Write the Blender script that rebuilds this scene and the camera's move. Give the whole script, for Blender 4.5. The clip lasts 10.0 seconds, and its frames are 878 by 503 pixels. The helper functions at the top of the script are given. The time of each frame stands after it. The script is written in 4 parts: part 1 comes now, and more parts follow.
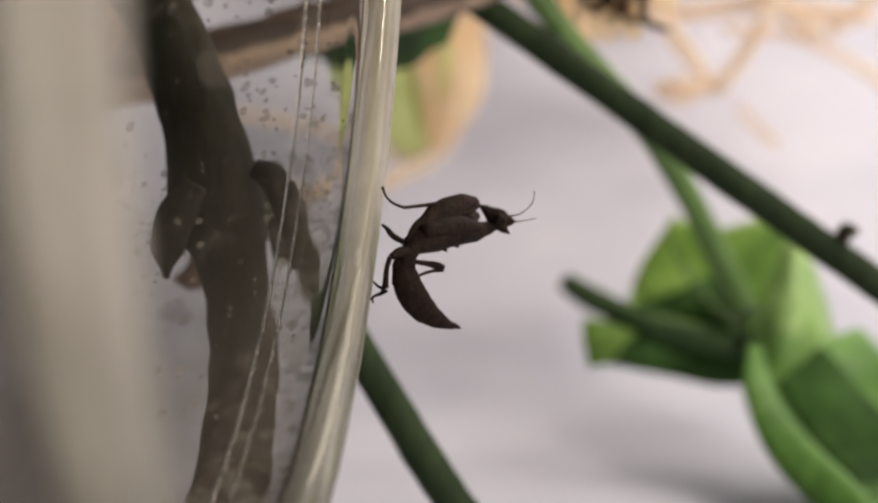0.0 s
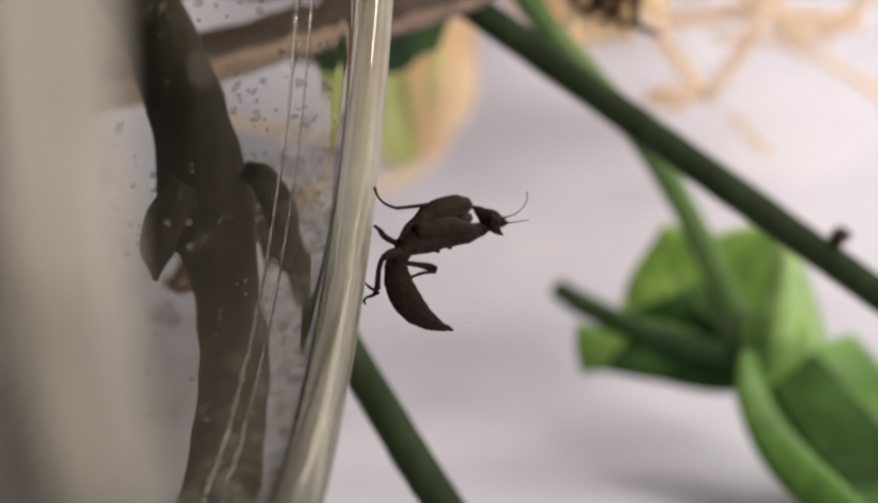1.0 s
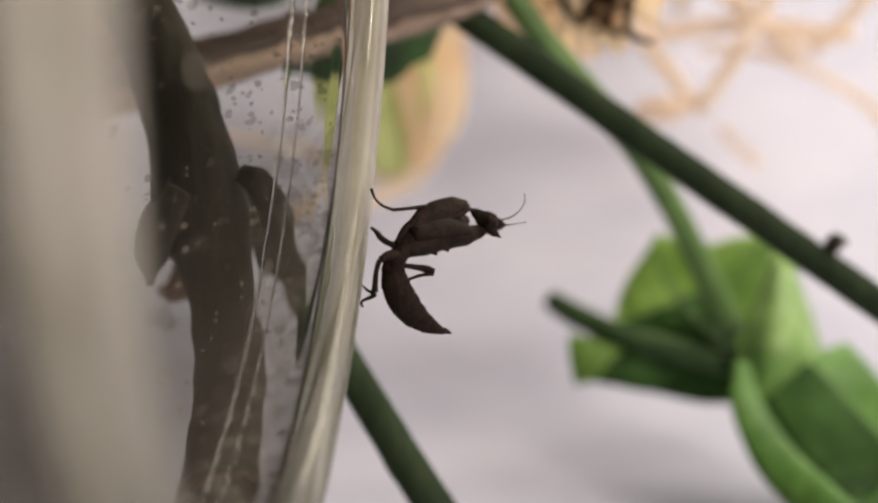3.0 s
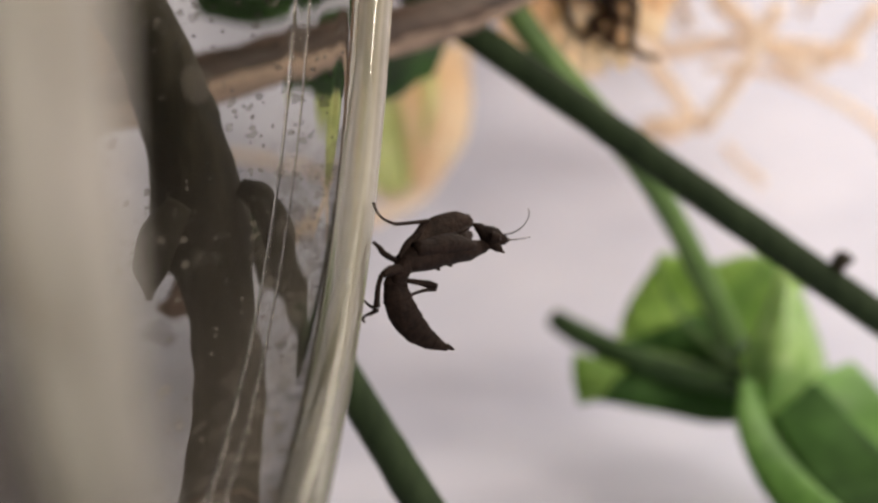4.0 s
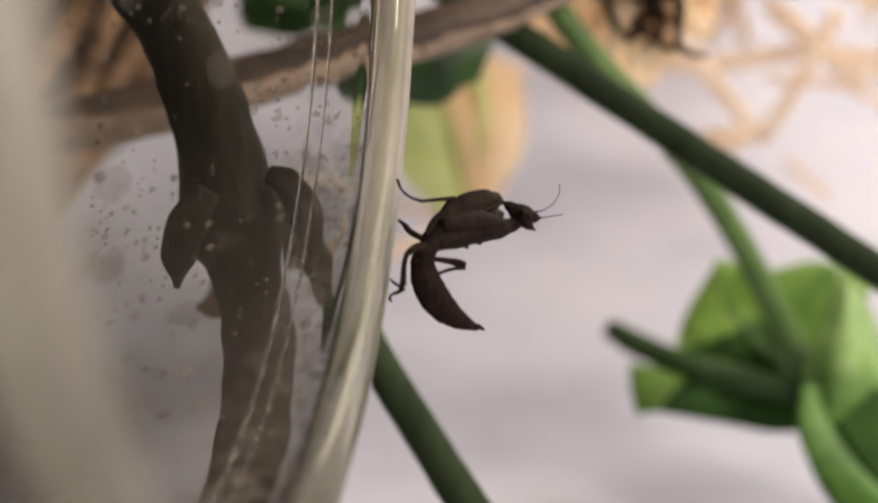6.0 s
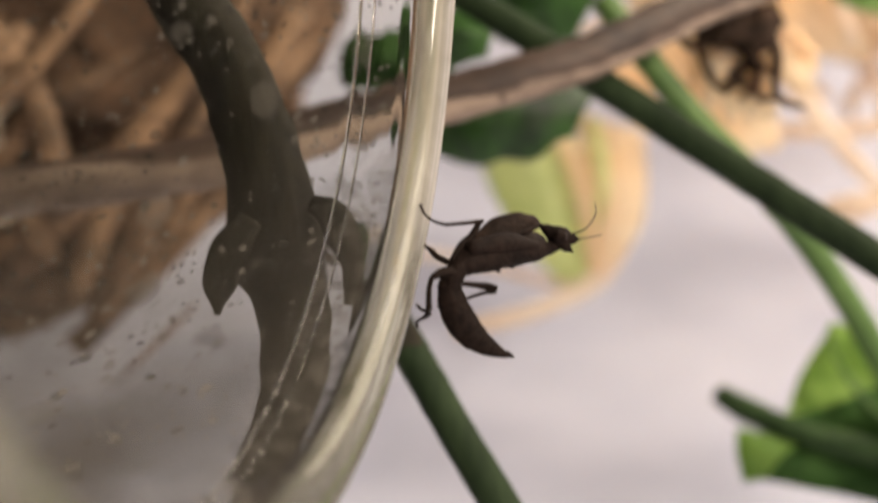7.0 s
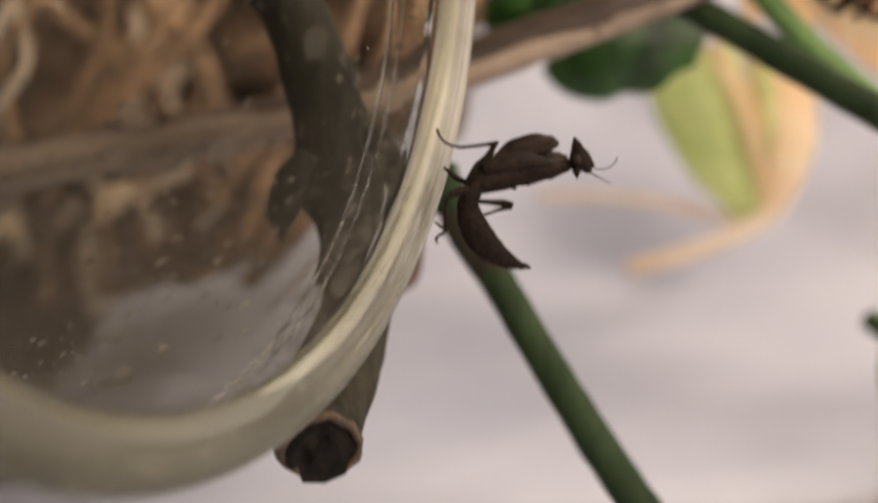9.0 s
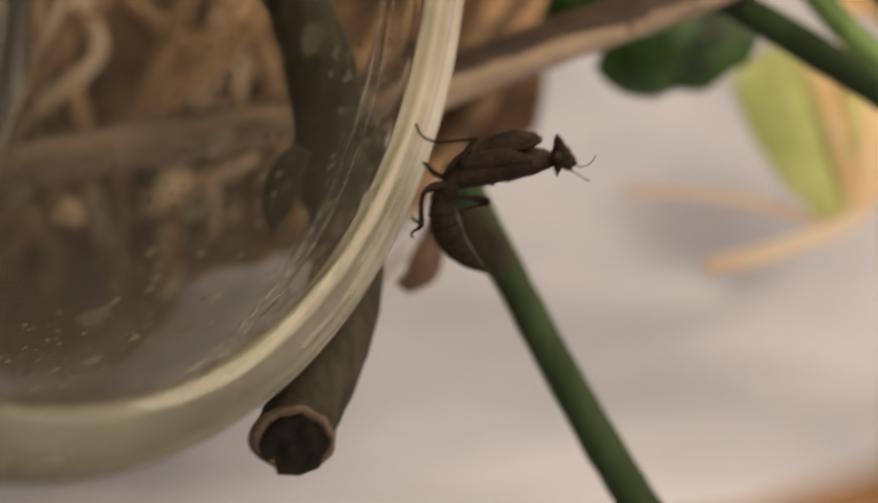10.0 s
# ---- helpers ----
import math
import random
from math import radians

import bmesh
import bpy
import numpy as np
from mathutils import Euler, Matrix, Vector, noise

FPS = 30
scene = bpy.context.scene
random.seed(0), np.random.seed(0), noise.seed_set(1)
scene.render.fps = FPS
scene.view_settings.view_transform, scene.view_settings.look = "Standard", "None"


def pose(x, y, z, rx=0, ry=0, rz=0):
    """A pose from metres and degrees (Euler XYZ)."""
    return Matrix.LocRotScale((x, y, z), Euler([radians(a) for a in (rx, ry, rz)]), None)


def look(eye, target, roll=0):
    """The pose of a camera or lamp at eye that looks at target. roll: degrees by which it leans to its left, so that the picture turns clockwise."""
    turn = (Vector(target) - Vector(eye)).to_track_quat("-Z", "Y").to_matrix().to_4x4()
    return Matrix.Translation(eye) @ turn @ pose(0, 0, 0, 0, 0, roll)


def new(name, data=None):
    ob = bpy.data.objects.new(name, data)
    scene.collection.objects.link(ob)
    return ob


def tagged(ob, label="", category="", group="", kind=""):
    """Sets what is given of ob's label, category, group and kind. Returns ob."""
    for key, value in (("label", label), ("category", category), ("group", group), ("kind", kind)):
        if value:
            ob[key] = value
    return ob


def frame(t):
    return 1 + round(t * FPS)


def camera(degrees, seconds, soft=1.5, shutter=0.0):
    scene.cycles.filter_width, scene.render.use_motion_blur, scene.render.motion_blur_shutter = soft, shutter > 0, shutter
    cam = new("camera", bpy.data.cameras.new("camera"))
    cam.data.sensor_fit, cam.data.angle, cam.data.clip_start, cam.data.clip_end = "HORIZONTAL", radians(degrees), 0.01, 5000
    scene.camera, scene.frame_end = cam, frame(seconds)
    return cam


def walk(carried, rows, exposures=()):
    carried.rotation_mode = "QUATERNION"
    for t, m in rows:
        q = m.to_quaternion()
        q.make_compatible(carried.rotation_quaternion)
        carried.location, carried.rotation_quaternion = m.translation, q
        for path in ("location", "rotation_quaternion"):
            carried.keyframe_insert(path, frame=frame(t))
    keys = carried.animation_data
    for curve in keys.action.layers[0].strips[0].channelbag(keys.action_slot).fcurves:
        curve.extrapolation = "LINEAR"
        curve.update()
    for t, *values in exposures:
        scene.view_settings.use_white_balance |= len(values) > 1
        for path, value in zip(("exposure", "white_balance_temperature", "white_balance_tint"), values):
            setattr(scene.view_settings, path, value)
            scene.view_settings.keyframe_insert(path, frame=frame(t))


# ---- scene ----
# ------------------------------------------------------------ camera
cam = camera(34.0, 10.0, soft=2.4, shutter=0.7)
cam.data.dof.use_dof = True
cam.data.dof.focus_distance = 0.150
cam.data.dof.aperture_fstop = 15.0
walk(cam, [
    (0.0, pose(-0.00000, -0.00000, 0.03301, 90.004, -0.004, 0.001)),
    (0.5, pose(-0.00059, 0.00077, 0.03182, 90.288, 0.298, -0.226)),
    (1.0, pose(-0.00033, 0.00148, 0.03190, 90.472, 0.064, -0.420)),
    (1.5, pose(-0.00042, 0.00139, 0.03150, 90.847, 0.117, -0.468)),
    (2.0, pose(-0.00075, 0.00090, 0.03160, 90.918, 0.115, -0.635)),
    (2.5, pose(-0.00138, 0.00144, 0.03070, 91.030, 0.380, -0.954)),
    (4.0, pose(-0.00140, 0.00478, 0.02932, 92.163, 0.251, -0.821)),
    (4.5, pose(-0.00191, 0.00424, 0.02901, 92.550, 0.378, -0.824)),
    (5.0, pose(-0.00284, 0.00635, 0.02909, 92.772, 0.173, -0.817)),
    (5.5, pose(-0.00251, 0.00701, 0.02786, 93.170, 0.581, -0.399)),
    (5.7, pose(-0.00122, 0.00704, 0.02605, 93.438, 1.139, 0.361)),
    (6.8, pose(0.01758, 0.01256, 0.01535, 96.932, -0.026, 8.593)),
    (7.0, pose(0.01814, 0.01242, 0.01534, 97.955, 0.032, 9.332)),
    (7.2, pose(0.01935, 0.01210, 0.01406, 98.913, -0.373, 9.537)),
    (7.5, pose(0.02460, 0.00981, 0.01384, 99.453, -0.240, 10.350)),
    (7.8, pose(0.02558, 0.00923, 0.01317, 99.795, 0.052, 10.766)),
    (8.0, pose(0.03235, 0.00935, 0.01231, 99.797, 0.265, 11.749)),
    (8.3, pose(0.03341, 0.01075, 0.01207, 99.501, 0.894, 13.536)),
    (8.5, pose(0.03732, 0.01171, 0.01250, 98.571, 0.383, 15.890)),
    (8.8, pose(0.04153, 0.01063, 0.01093, 97.661, 1.196, 18.799)),
    (9.0, pose(0.04662, 0.00878, 0.00951, 96.415, 0.801, 20.617)),
    (9.5, pose(0.05502, 0.01254, 0.00897, 95.125, 0.085, 23.923)),
    (9.8, pose(0.05937, 0.01568, 0.00899, 95.870, -0.246, 25.810)),
    (10.0, pose(0.06426, 0.01650, 0.01045, 96.000, -1.204, 26.474)),
], exposures=[(0.0, 0.01, 7000, 10), (5.7, 0.02, 7100, 11), (7.0, 0.34, 7400, 11), (8.5, 0.14, 7300, 11), (9.0, 0.26, 7600, 11), (9.5, 0.27, 8100, 10), (10.0, 0.12, 8700, 8)])

# ------------------------------------------------------------ world and light
world = bpy.data.worlds.new("world")
scene.world = world
world.use_nodes = True
world.node_tree.nodes["Background"].inputs[0].default_value = (0.75, 0.75, 0.8, 1)
world.node_tree.nodes["Background"].inputs[1].default_value = 0.3


def area_lamp(name, size, power, colour, m):
    data = bpy.data.lights.new(name, "AREA")
    data.shape, data.size, data.size_y = "RECTANGLE", size[0], size[1]
    data.energy, data.color = power, colour
    ob = new(name, data)
    ob.matrix_world = m
    return ob


# Two unseen lights added: front right for the lip, high back for straw and sheet.
area_lamp("added_front_light", (0.28, 0.28), 11.8, (1.0, 0.93, 0.85), look((0.80, -0.80, 0.34), (0.03, 0.22, 0.04)))
area_lamp("added_back_light", (1.00, 0.50), 7.6, (1.0, 0.93, 0.86), look((0.38, 0.43, 0.50), (0.14, 0.37, 0.02)))


# ------------------------------------------------------------ materials
def shader(name):
    m = bpy.data.materials.new(name)
    m.use_nodes = True
    nt = m.node_tree
    return m, nt.nodes, nt.links, nt.nodes["Principled BSDF"]


def mottled(name, dark, light, scale, rough=0.6, bump=0.2, fine=6.0, stretch=(1, 1, 1), translucent=0.0, spread=(0.35, 0.65), spec=0.5):
    """Two scales of noise in colour and relief; scale is in cycles a metre."""
    m, n, l, p = shader(name)
    tc = n.new("ShaderNodeTexCoord")
    mp = n.new("ShaderNodeMapping")
    mp.inputs["Scale"].default_value = stretch
    l.new(tc.outputs["Object"], mp.inputs[0])
    a = n.new("ShaderNodeTexNoise")
    a.inputs["Scale"].default_value, a.inputs["Detail"].default_value = scale, 4
    b = n.new("ShaderNodeTexNoise")
    b.inputs["Scale"].default_value, b.inputs["Detail"].default_value = scale * fine, 5
    for t in (a, b):
        l.new(mp.outputs[0], t.inputs["Vector"])
    mix = n.new("ShaderNodeMath")
    mix.operation = "MULTIPLY_ADD"
    mix.inputs[1].default_value = 0.4
    l.new(b.outputs["Fac"], mix.inputs[0])
    half = n.new("ShaderNodeMath")
    half.operation = "MULTIPLY"
    half.inputs[1].default_value = 0.6
    l.new(a.outputs["Fac"], half.inputs[0])
    l.new(half.outputs[0], mix.inputs[2])
    ramp = n.new("ShaderNodeValToRGB")
    ramp.color_ramp.elements[0].position, ramp.color_ramp.elements[1].position = spread
    ramp.color_ramp.elements[0].color, ramp.color_ramp.elements[1].color = (*dark, 1), (*light, 1)
    l.new(mix.outputs[0], ramp.inputs[0])
    l.new(ramp.outputs[0], p.inputs["Base Color"])
    p.inputs["Roughness"].default_value = rough
    p.inputs["Specular IOR Level"].default_value = spec
    bp = n.new("ShaderNodeBump")
    bp.inputs["Strength"].default_value, bp.inputs["Distance"].default_value = bump, 0.0006
    l.new(mix.outputs[0], bp.inputs["Height"])
    l.new(bp.outputs[0], p.inputs["Normal"])
    if translucent:
        tr = n.new("ShaderNodeBsdfTranslucent")
        l.new(ramp.outputs[0], tr.inputs[0])
        mx = n.new("ShaderNodeMixShader")
        mx.inputs[0].default_value = translucent
        l.new(p.outputs[0], mx.inputs[1])
        l.new(tr.outputs[0], mx.inputs[2])
        l.new(mx.outputs[0], n["Material Output"].inputs[0])
    return m


JAR_AXIS = Vector((1.0, -0.061, -0.069)).normalized()


def glass_material():
    """Clear soda glass with a thin, patchy film of dried water and dust."""
    m, n, l, p = shader("soda_glass")
    n.remove(p)
    g = n.new("ShaderNodeBsdfGlass")
    g.inputs["IOR"].default_value = 1.47
    g.inputs["Color"].default_value = (0.93, 0.93, 0.91, 1)
    g.inputs["Roughness"].default_value = 0.0
    d = n.new("ShaderNodeBsdfDiffuse")
    d.inputs[0].default_value = (0.21, 0.19, 0.165, 1)
    film_tone = n.new("ShaderNodeBsdfDiffuse")
    film_tone.inputs[0].default_value = (0.105, 0.092, 0.078, 1)
    tc = n.new("ShaderNodeTexCoord")
    a = n.new("ShaderNodeTexNoise")
    a.inputs["Scale"].default_value, a.inputs["Detail"].default_value = 60, 6
    l.new(tc.outputs["Object"], a.inputs["Vector"])
    r = n.new("ShaderNodeMapRange")
    r.inputs["From Min"].default_value, r.inputs["From Max"].default_value = 0.35, 0.8
    r.inputs["To Min"].default_value, r.inputs["To Max"].default_value = 0.0, 0.024
    l.new(a.outputs["Fac"], r.inputs[0])
    sep0 = n.new("ShaderNodeSeparateXYZ")
    l.new(tc.outputs["Object"], sep0.inputs[0])
    # The film thickens towards the bottom of the jar.
    low_film = n.new("ShaderNodeMapRange")
    low_film.inputs["From Min"].default_value, low_film.inputs["From Max"].default_value = -0.012, -0.058
    low_film.inputs["To Min"].default_value, low_film.inputs["To Max"].default_value = 0.0, 1.2
    l.new(sep0.outputs[2], low_film.inputs[0])
    patch = n.new("ShaderNodeMath")
    patch.operation = "MULTIPLY"
    l.new(low_film.outputs[0], patch.inputs[0])
    l.new(a.outputs["Fac"], patch.inputs[1])
    sum0 = n.new("ShaderNodeMath")
    sum0.operation = "ADD"
    l.new(r.outputs[0], sum0.inputs[0])
    l.new(patch.outputs[0], sum0.inputs[1])
    fac = None
    along = n.new("ShaderNodeVectorMath")
    along.operation = "DOT_PRODUCT"
    along.inputs[1].default_value = JAR_AXIS
    l.new(tc.outputs["Object"], along.inputs[0])
    neck = n.new("ShaderNodeMapRange")
    neck.inputs["From Min"].default_value, neck.inputs["From Max"].default_value = -0.016, -0.008
    neck.inputs["To Min"].default_value, neck.inputs["To Max"].default_value = 0.0, 0.6
    l.new(along.outputs["Value"], neck.inputs[0])
    cluster = n.new("ShaderNodeTexNoise")
    cluster.inputs["Scale"].default_value, cluster.inputs["Detail"].default_value = 48, 3
    l.new(tc.outputs["Object"], cluster.inputs["Vector"])
    for cells, size, chance, dense in ((110, 0.27, 0.36, 0.26), (230, 0.17, 0.46, 0.45), (450, 0.22, 0.26, 0.45), (900, 0.24, 0.18, 0.5)):
        v = n.new("ShaderNodeTexVoronoi")
        v.inputs["Scale"].default_value = cells
        wob = n.new("ShaderNodeTexNoise")
        wob.inputs["Scale"].default_value, wob.inputs["Detail"].default_value = cells * 3, 4
        l.new(tc.outputs["Object"], wob.inputs["Vector"])
        off = n.new("ShaderNodeVectorMath")
        off.operation = "MULTIPLY_ADD"
        off.inputs[1].default_value = (0.36 / cells,) * 3
        l.new(wob.outputs["Color"], off.inputs[0])
        l.new(tc.outputs["Object"], off.inputs[2])
        l.new(off.outputs[0], v.inputs["Vector"])
        spot = n.new("ShaderNodeMapRange")
        spot.inputs["From Min"].default_value, spot.inputs["From Max"].default_value = size, size * 0.75
        l.new(v.outputs["Distance"], spot.inputs[0])
        many = n.new("ShaderNodeMapRange")
        many.inputs["From Min"].default_value, many.inputs["From Max"].default_value = 0.36, 0.62
        many.inputs["To Min"].default_value, many.inputs["To Max"].default_value = chance * 0.4, chance * 2.2
        l.new(cluster.outputs["Fac"], many.inputs[0])
        more = n.new("ShaderNodeMath")
        more.operation = "MULTIPLY_ADD"
        l.new(many.outputs[0], more.inputs[0])
        l.new(neck.outputs[0], more.inputs[1])
        l.new(many.outputs[0], more.inputs[2])
        pick = n.new("ShaderNodeMath")
        pick.operation = "LESS_THAN"
        l.new(more.outputs[0], pick.inputs[1])
        sep = n.new("ShaderNodeSeparateColor")
        l.new(v.outputs["Color"], sep.inputs[0])
        l.new(sep.outputs[0], pick.inputs[0])
        both = n.new("ShaderNodeMath")
        both.operation = "MULTIPLY"
        l.new(spot.outputs[0], both.inputs[0])
        l.new(pick.outputs[0], both.inputs[1])
        amt = n.new("ShaderNodeMath")
        amt.operation = "MULTIPLY"
        amt.inputs[1].default_value = dense
        l.new(both.outputs[0], amt.inputs[0])
        if fac is None:
            fac = amt.outputs[0]
        else:
            top = n.new("ShaderNodeMath")
            top.operation = "MAXIMUM"
            l.new(fac, top.inputs[0])
            l.new(amt.outputs[0], top.inputs[1])
            fac = top.outputs[0]
    scale = n.new("ShaderNodeTexNoise")
    scale.inputs["Scale"].default_value, scale.inputs["Detail"].default_value = 420, 3
    l.new(tc.outputs["Object"], scale.inputs["Vector"])
    crust = n.new("ShaderNodeMapRange")
    crust.inputs["From Min"].default_value, crust.inputs["From Max"].default_value = 0.50, 0.66
    crust.inputs["To Min"].default_value, crust.inputs["To Max"].default_value = 0.07, 0.45
    l.new(scale.outputs["Fac"], crust.inputs[0])
    near_lip = n.new("ShaderNodeMapRange")
    near_lip.inputs["From Min"].default_value, near_lip.inputs["From Max"].default_value = -0.0125, -0.0095
    l.new(along.outputs["Value"], near_lip.inputs[0])
    low = n.new("ShaderNodeMapRange")
    low.inputs["From Min"].default_value, low.inputs["From Max"].default_value = -0.008, -0.022
    l.new(sep0.outputs[2], low.inputs[0])
    for mask in (near_lip, low):
        keep = n.new("ShaderNodeMath")
        keep.operation = "MULTIPLY"
        l.new(crust.outputs[0], keep.inputs[0])
        l.new(mask.outputs[0], keep.inputs[1])
        crust = keep
    top = n.new("ShaderNodeMath")
    top.operation = "MAXIMUM"
    l.new(fac, top.inputs[0])
    l.new(crust.outputs[0], top.inputs[1])
    fac = top.outputs[0]
    film = n.new("ShaderNodeMixShader")
    l.new(sum0.outputs[0], film.inputs[0])
    l.new(g.outputs[0], film.inputs[1])
    l.new(film_tone.outputs[0], film.inputs[2])
    mx = n.new("ShaderNodeMixShader")
    l.new(fac, mx.inputs[0])
    l.new(film.outputs[0], mx.inputs[1])
    l.new(d.outputs[0], mx.inputs[2])
    l.new(mx.outputs[0], n["Material Output"].inputs[0])
    return m


def lip_material(axis):
    """Thick cloudy glass of the lip, with streaks that run round it."""
    m, n, l, p = shader("cloudy_lip_glass")
    n.remove(p)
    tc = n.new("ShaderNodeTexCoord")
    dot = n.new("ShaderNodeVectorMath")
    dot.operation = "DOT_PRODUCT"
    dot.inputs[1].default_value = axis
    l.new(tc.outputs["Object"], dot.inputs[0])
    ln = n.new("ShaderNodeVectorMath")
    ln.operation = "LENGTH"
    l.new(tc.outputs["Object"], ln.inputs[0])
    far = n.new("ShaderNodeTexNoise")
    far.inputs["Scale"].default_value = 14
    l.new(tc.outputs["Object"], far.inputs["Vector"])
    shift = n.new("ShaderNodeMath")
    shift.operation = "MULTIPLY"
    shift.inputs[1].default_value = 0.0005
    l.new(far.outputs["Fac"], shift.inputs[0])
    add = n.new("ShaderNodeMath")
    add.operation = "ADD"
    l.new(dot.outputs["Value"], add.inputs[0])
    l.new(shift.outputs[0], add.inputs[1])
    cmb = n.new("ShaderNodeCombineXYZ")
    l.new(add.outputs[0], cmb.inputs[0])
    l.new(ln.outputs["Value"], cmb.inputs[1])
    streak = n.new("ShaderNodeTexNoise")
    streak.inputs["Scale"].default_value, streak.inputs["Detail"].default_value = 480, 2
    l.new(cmb.outputs[0], streak.inputs["Vector"])
    patches = n.new("ShaderNodeTexNoise")
    patches.inputs["Scale"].default_value, patches.inputs["Detail"].default_value = 75, 4
    l.new(tc.outputs["Object"], patches.inputs["Vector"])
    worn = n.new("ShaderNodeMix")
    worn.inputs[0].default_value = 0.42
    l.new(streak.outputs["Fac"], worn.inputs[2])
    l.new(patches.outputs["Fac"], worn.inputs[3])
    ramp = n.new("ShaderNodeValToRGB")
    ramp.color_ramp.elements[0].position, ramp.color_ramp.elements[1].position = 0.36, 0.64
    ramp.color_ramp.elements[0].color, ramp.color_ramp.elements[1].color = (0.47, 0.44, 0.385, 1), (0.97, 0.92, 0.865, 1)
    l.new(worn.outputs[0], ramp.inputs[0])
    g = n.new("ShaderNodeBsdfGlass")
    g.inputs["IOR"].default_value, g.inputs["Roughness"].default_value = 1.47, 0.04
    g.inputs["Color"].default_value = (0.90, 0.90, 0.84, 1)
    tr = n.new("ShaderNodeBsdfTranslucent")
    d = n.new("ShaderNodeBsdfPrincipled")
    d.inputs["Roughness"].default_value, d.inputs["IOR"].default_value = 0.12, 1.47
    sep = n.new("ShaderNodeSeparateXYZ")
    l.new(tc.outputs["Object"], sep.inputs[0])
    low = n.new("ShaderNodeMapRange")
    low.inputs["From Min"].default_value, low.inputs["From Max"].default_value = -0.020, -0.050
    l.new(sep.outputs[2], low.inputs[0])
    # Olive band paints in dark refraction along the lip's inner front edge.
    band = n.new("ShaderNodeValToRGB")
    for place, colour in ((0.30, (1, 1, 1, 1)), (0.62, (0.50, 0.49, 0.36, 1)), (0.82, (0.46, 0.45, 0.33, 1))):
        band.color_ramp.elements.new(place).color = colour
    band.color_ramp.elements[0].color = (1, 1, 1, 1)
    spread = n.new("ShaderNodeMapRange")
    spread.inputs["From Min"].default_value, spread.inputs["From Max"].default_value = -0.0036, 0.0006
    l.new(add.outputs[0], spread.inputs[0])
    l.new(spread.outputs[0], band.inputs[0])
    tone = n.new("ShaderNodeMix")
    tone.data_type, tone.blend_type = "RGBA", "MULTIPLY"
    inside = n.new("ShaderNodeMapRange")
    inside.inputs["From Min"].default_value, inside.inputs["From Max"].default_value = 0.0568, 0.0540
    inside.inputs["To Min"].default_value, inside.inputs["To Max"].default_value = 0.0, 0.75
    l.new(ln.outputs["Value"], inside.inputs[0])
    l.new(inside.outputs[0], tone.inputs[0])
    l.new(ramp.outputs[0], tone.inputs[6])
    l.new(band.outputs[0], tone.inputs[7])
    # The lip gets darker and more olive towards its bottom.
    low_tint = n.new("ShaderNodeMix")
    low_tint.data_type, low_tint.blend_type = "RGBA", "MULTIPLY"
    l.new(low.outputs[0], low_tint.inputs[0])
    l.new(tone.outputs[2], low_tint.inputs[6])
    low_tint.inputs[7].default_value = (0.30, 0.30, 0.24, 1)
    l.new(low_tint.outputs[2], tr.inputs[0])
    l.new(low_tint.outputs[2], d.inputs[0])
    soft = n.new("ShaderNodeMixShader")
    soft.inputs[0].default_value = 0.4
    l.new(d.outputs[0], soft.inputs[1])
    l.new(tr.outputs[0], soft.inputs[2])
    amount = n.new("ShaderNodeMapRange")
    amount.inputs["From Min"].default_value, amount.inputs["From Max"].default_value = 0.3, 0.7
    amount.inputs["To Min"].default_value, amount.inputs["To Max"].default_value = 0.35, 0.70
    l.new(worn.outputs[0], amount.inputs[0])
    clear = n.new("ShaderNodeMapRange")
    clear.inputs["From Min"].default_value, clear.inputs["From Max"].default_value = -0.0036, -0.0018
    clear.inputs["To Min"].default_value = 0.35
    l.new(add.outputs[0], clear.inputs[0])
    cloud = n.new("ShaderNodeMath")
    cloud.operation = "MULTIPLY"
    l.new(amount.outputs[0], cloud.inputs[0])
    l.new(clear.outputs[0], cloud.inputs[1])
    mx = n.new("ShaderNodeMixShader")
    l.new(cloud.outputs[0], mx.inputs[0])
    l.new(g.outputs[0], mx.inputs[1])
    l.new(soft.outputs[0], mx.inputs[2])
    l.new(mx.outputs[0], n["Material Output"].inputs[0])
    return m


SHEET = mottled("white_sheet", (0.42, 0.44, 0.55), (0.59, 0.595, 0.69), 6, 0.85, 0.1, 5, (0.8, 1.0, 1.5), spread=(0.3, 0.65))
PLASTER = mottled("wall_plaster", (0.34, 0.325, 0.30), (0.44, 0.42, 0.39), 3, 0.9, 0.15)
GLASS = glass_material()
LIP = lip_material(JAR_AXIS)
RIDGE = shader("clear_ridge_glass")[0]
RIDGE_GLASS = RIDGE.node_tree.nodes["Principled BSDF"]
RIDGE_GLASS.inputs["Base Color"].default_value, RIDGE_GLASS.inputs["Roughness"].default_value = (0.93, 0.93, 0.90, 1), 0.03
RIDGE_GLASS.inputs["Transmission Weight"].default_value, RIDGE_GLASS.inputs["IOR"].default_value = 1.0, 1.47
MANTIS = mottled("mantis_cuticle", (0.007, 0.0042, 0.0034), (0.021, 0.0125, 0.0095), 500, 0.7, 0.5, 4, spec=0.10)
MANTIS_PALE = mottled("foreleg_cuticle", (0.011, 0.0068, 0.0052), (0.029, 0.0175, 0.0128), 450, 0.7, 0.5, 4, spec=0.10)
STEM_DARK = mottled("dark_stem_skin", (0.009, 0.0084, 0.0064), (0.042, 0.036, 0.025), 140, 0.85, 1.0, 5, (1, 1, 0.4), spec=0.15)
STEM_GREEN = mottled("green_stem_skin", (0.011, 0.020, 0.009), (0.028, 0.046, 0.020), 160, 0.7, 0.3, 5, (1, 1, 0.3), spec=0.12)
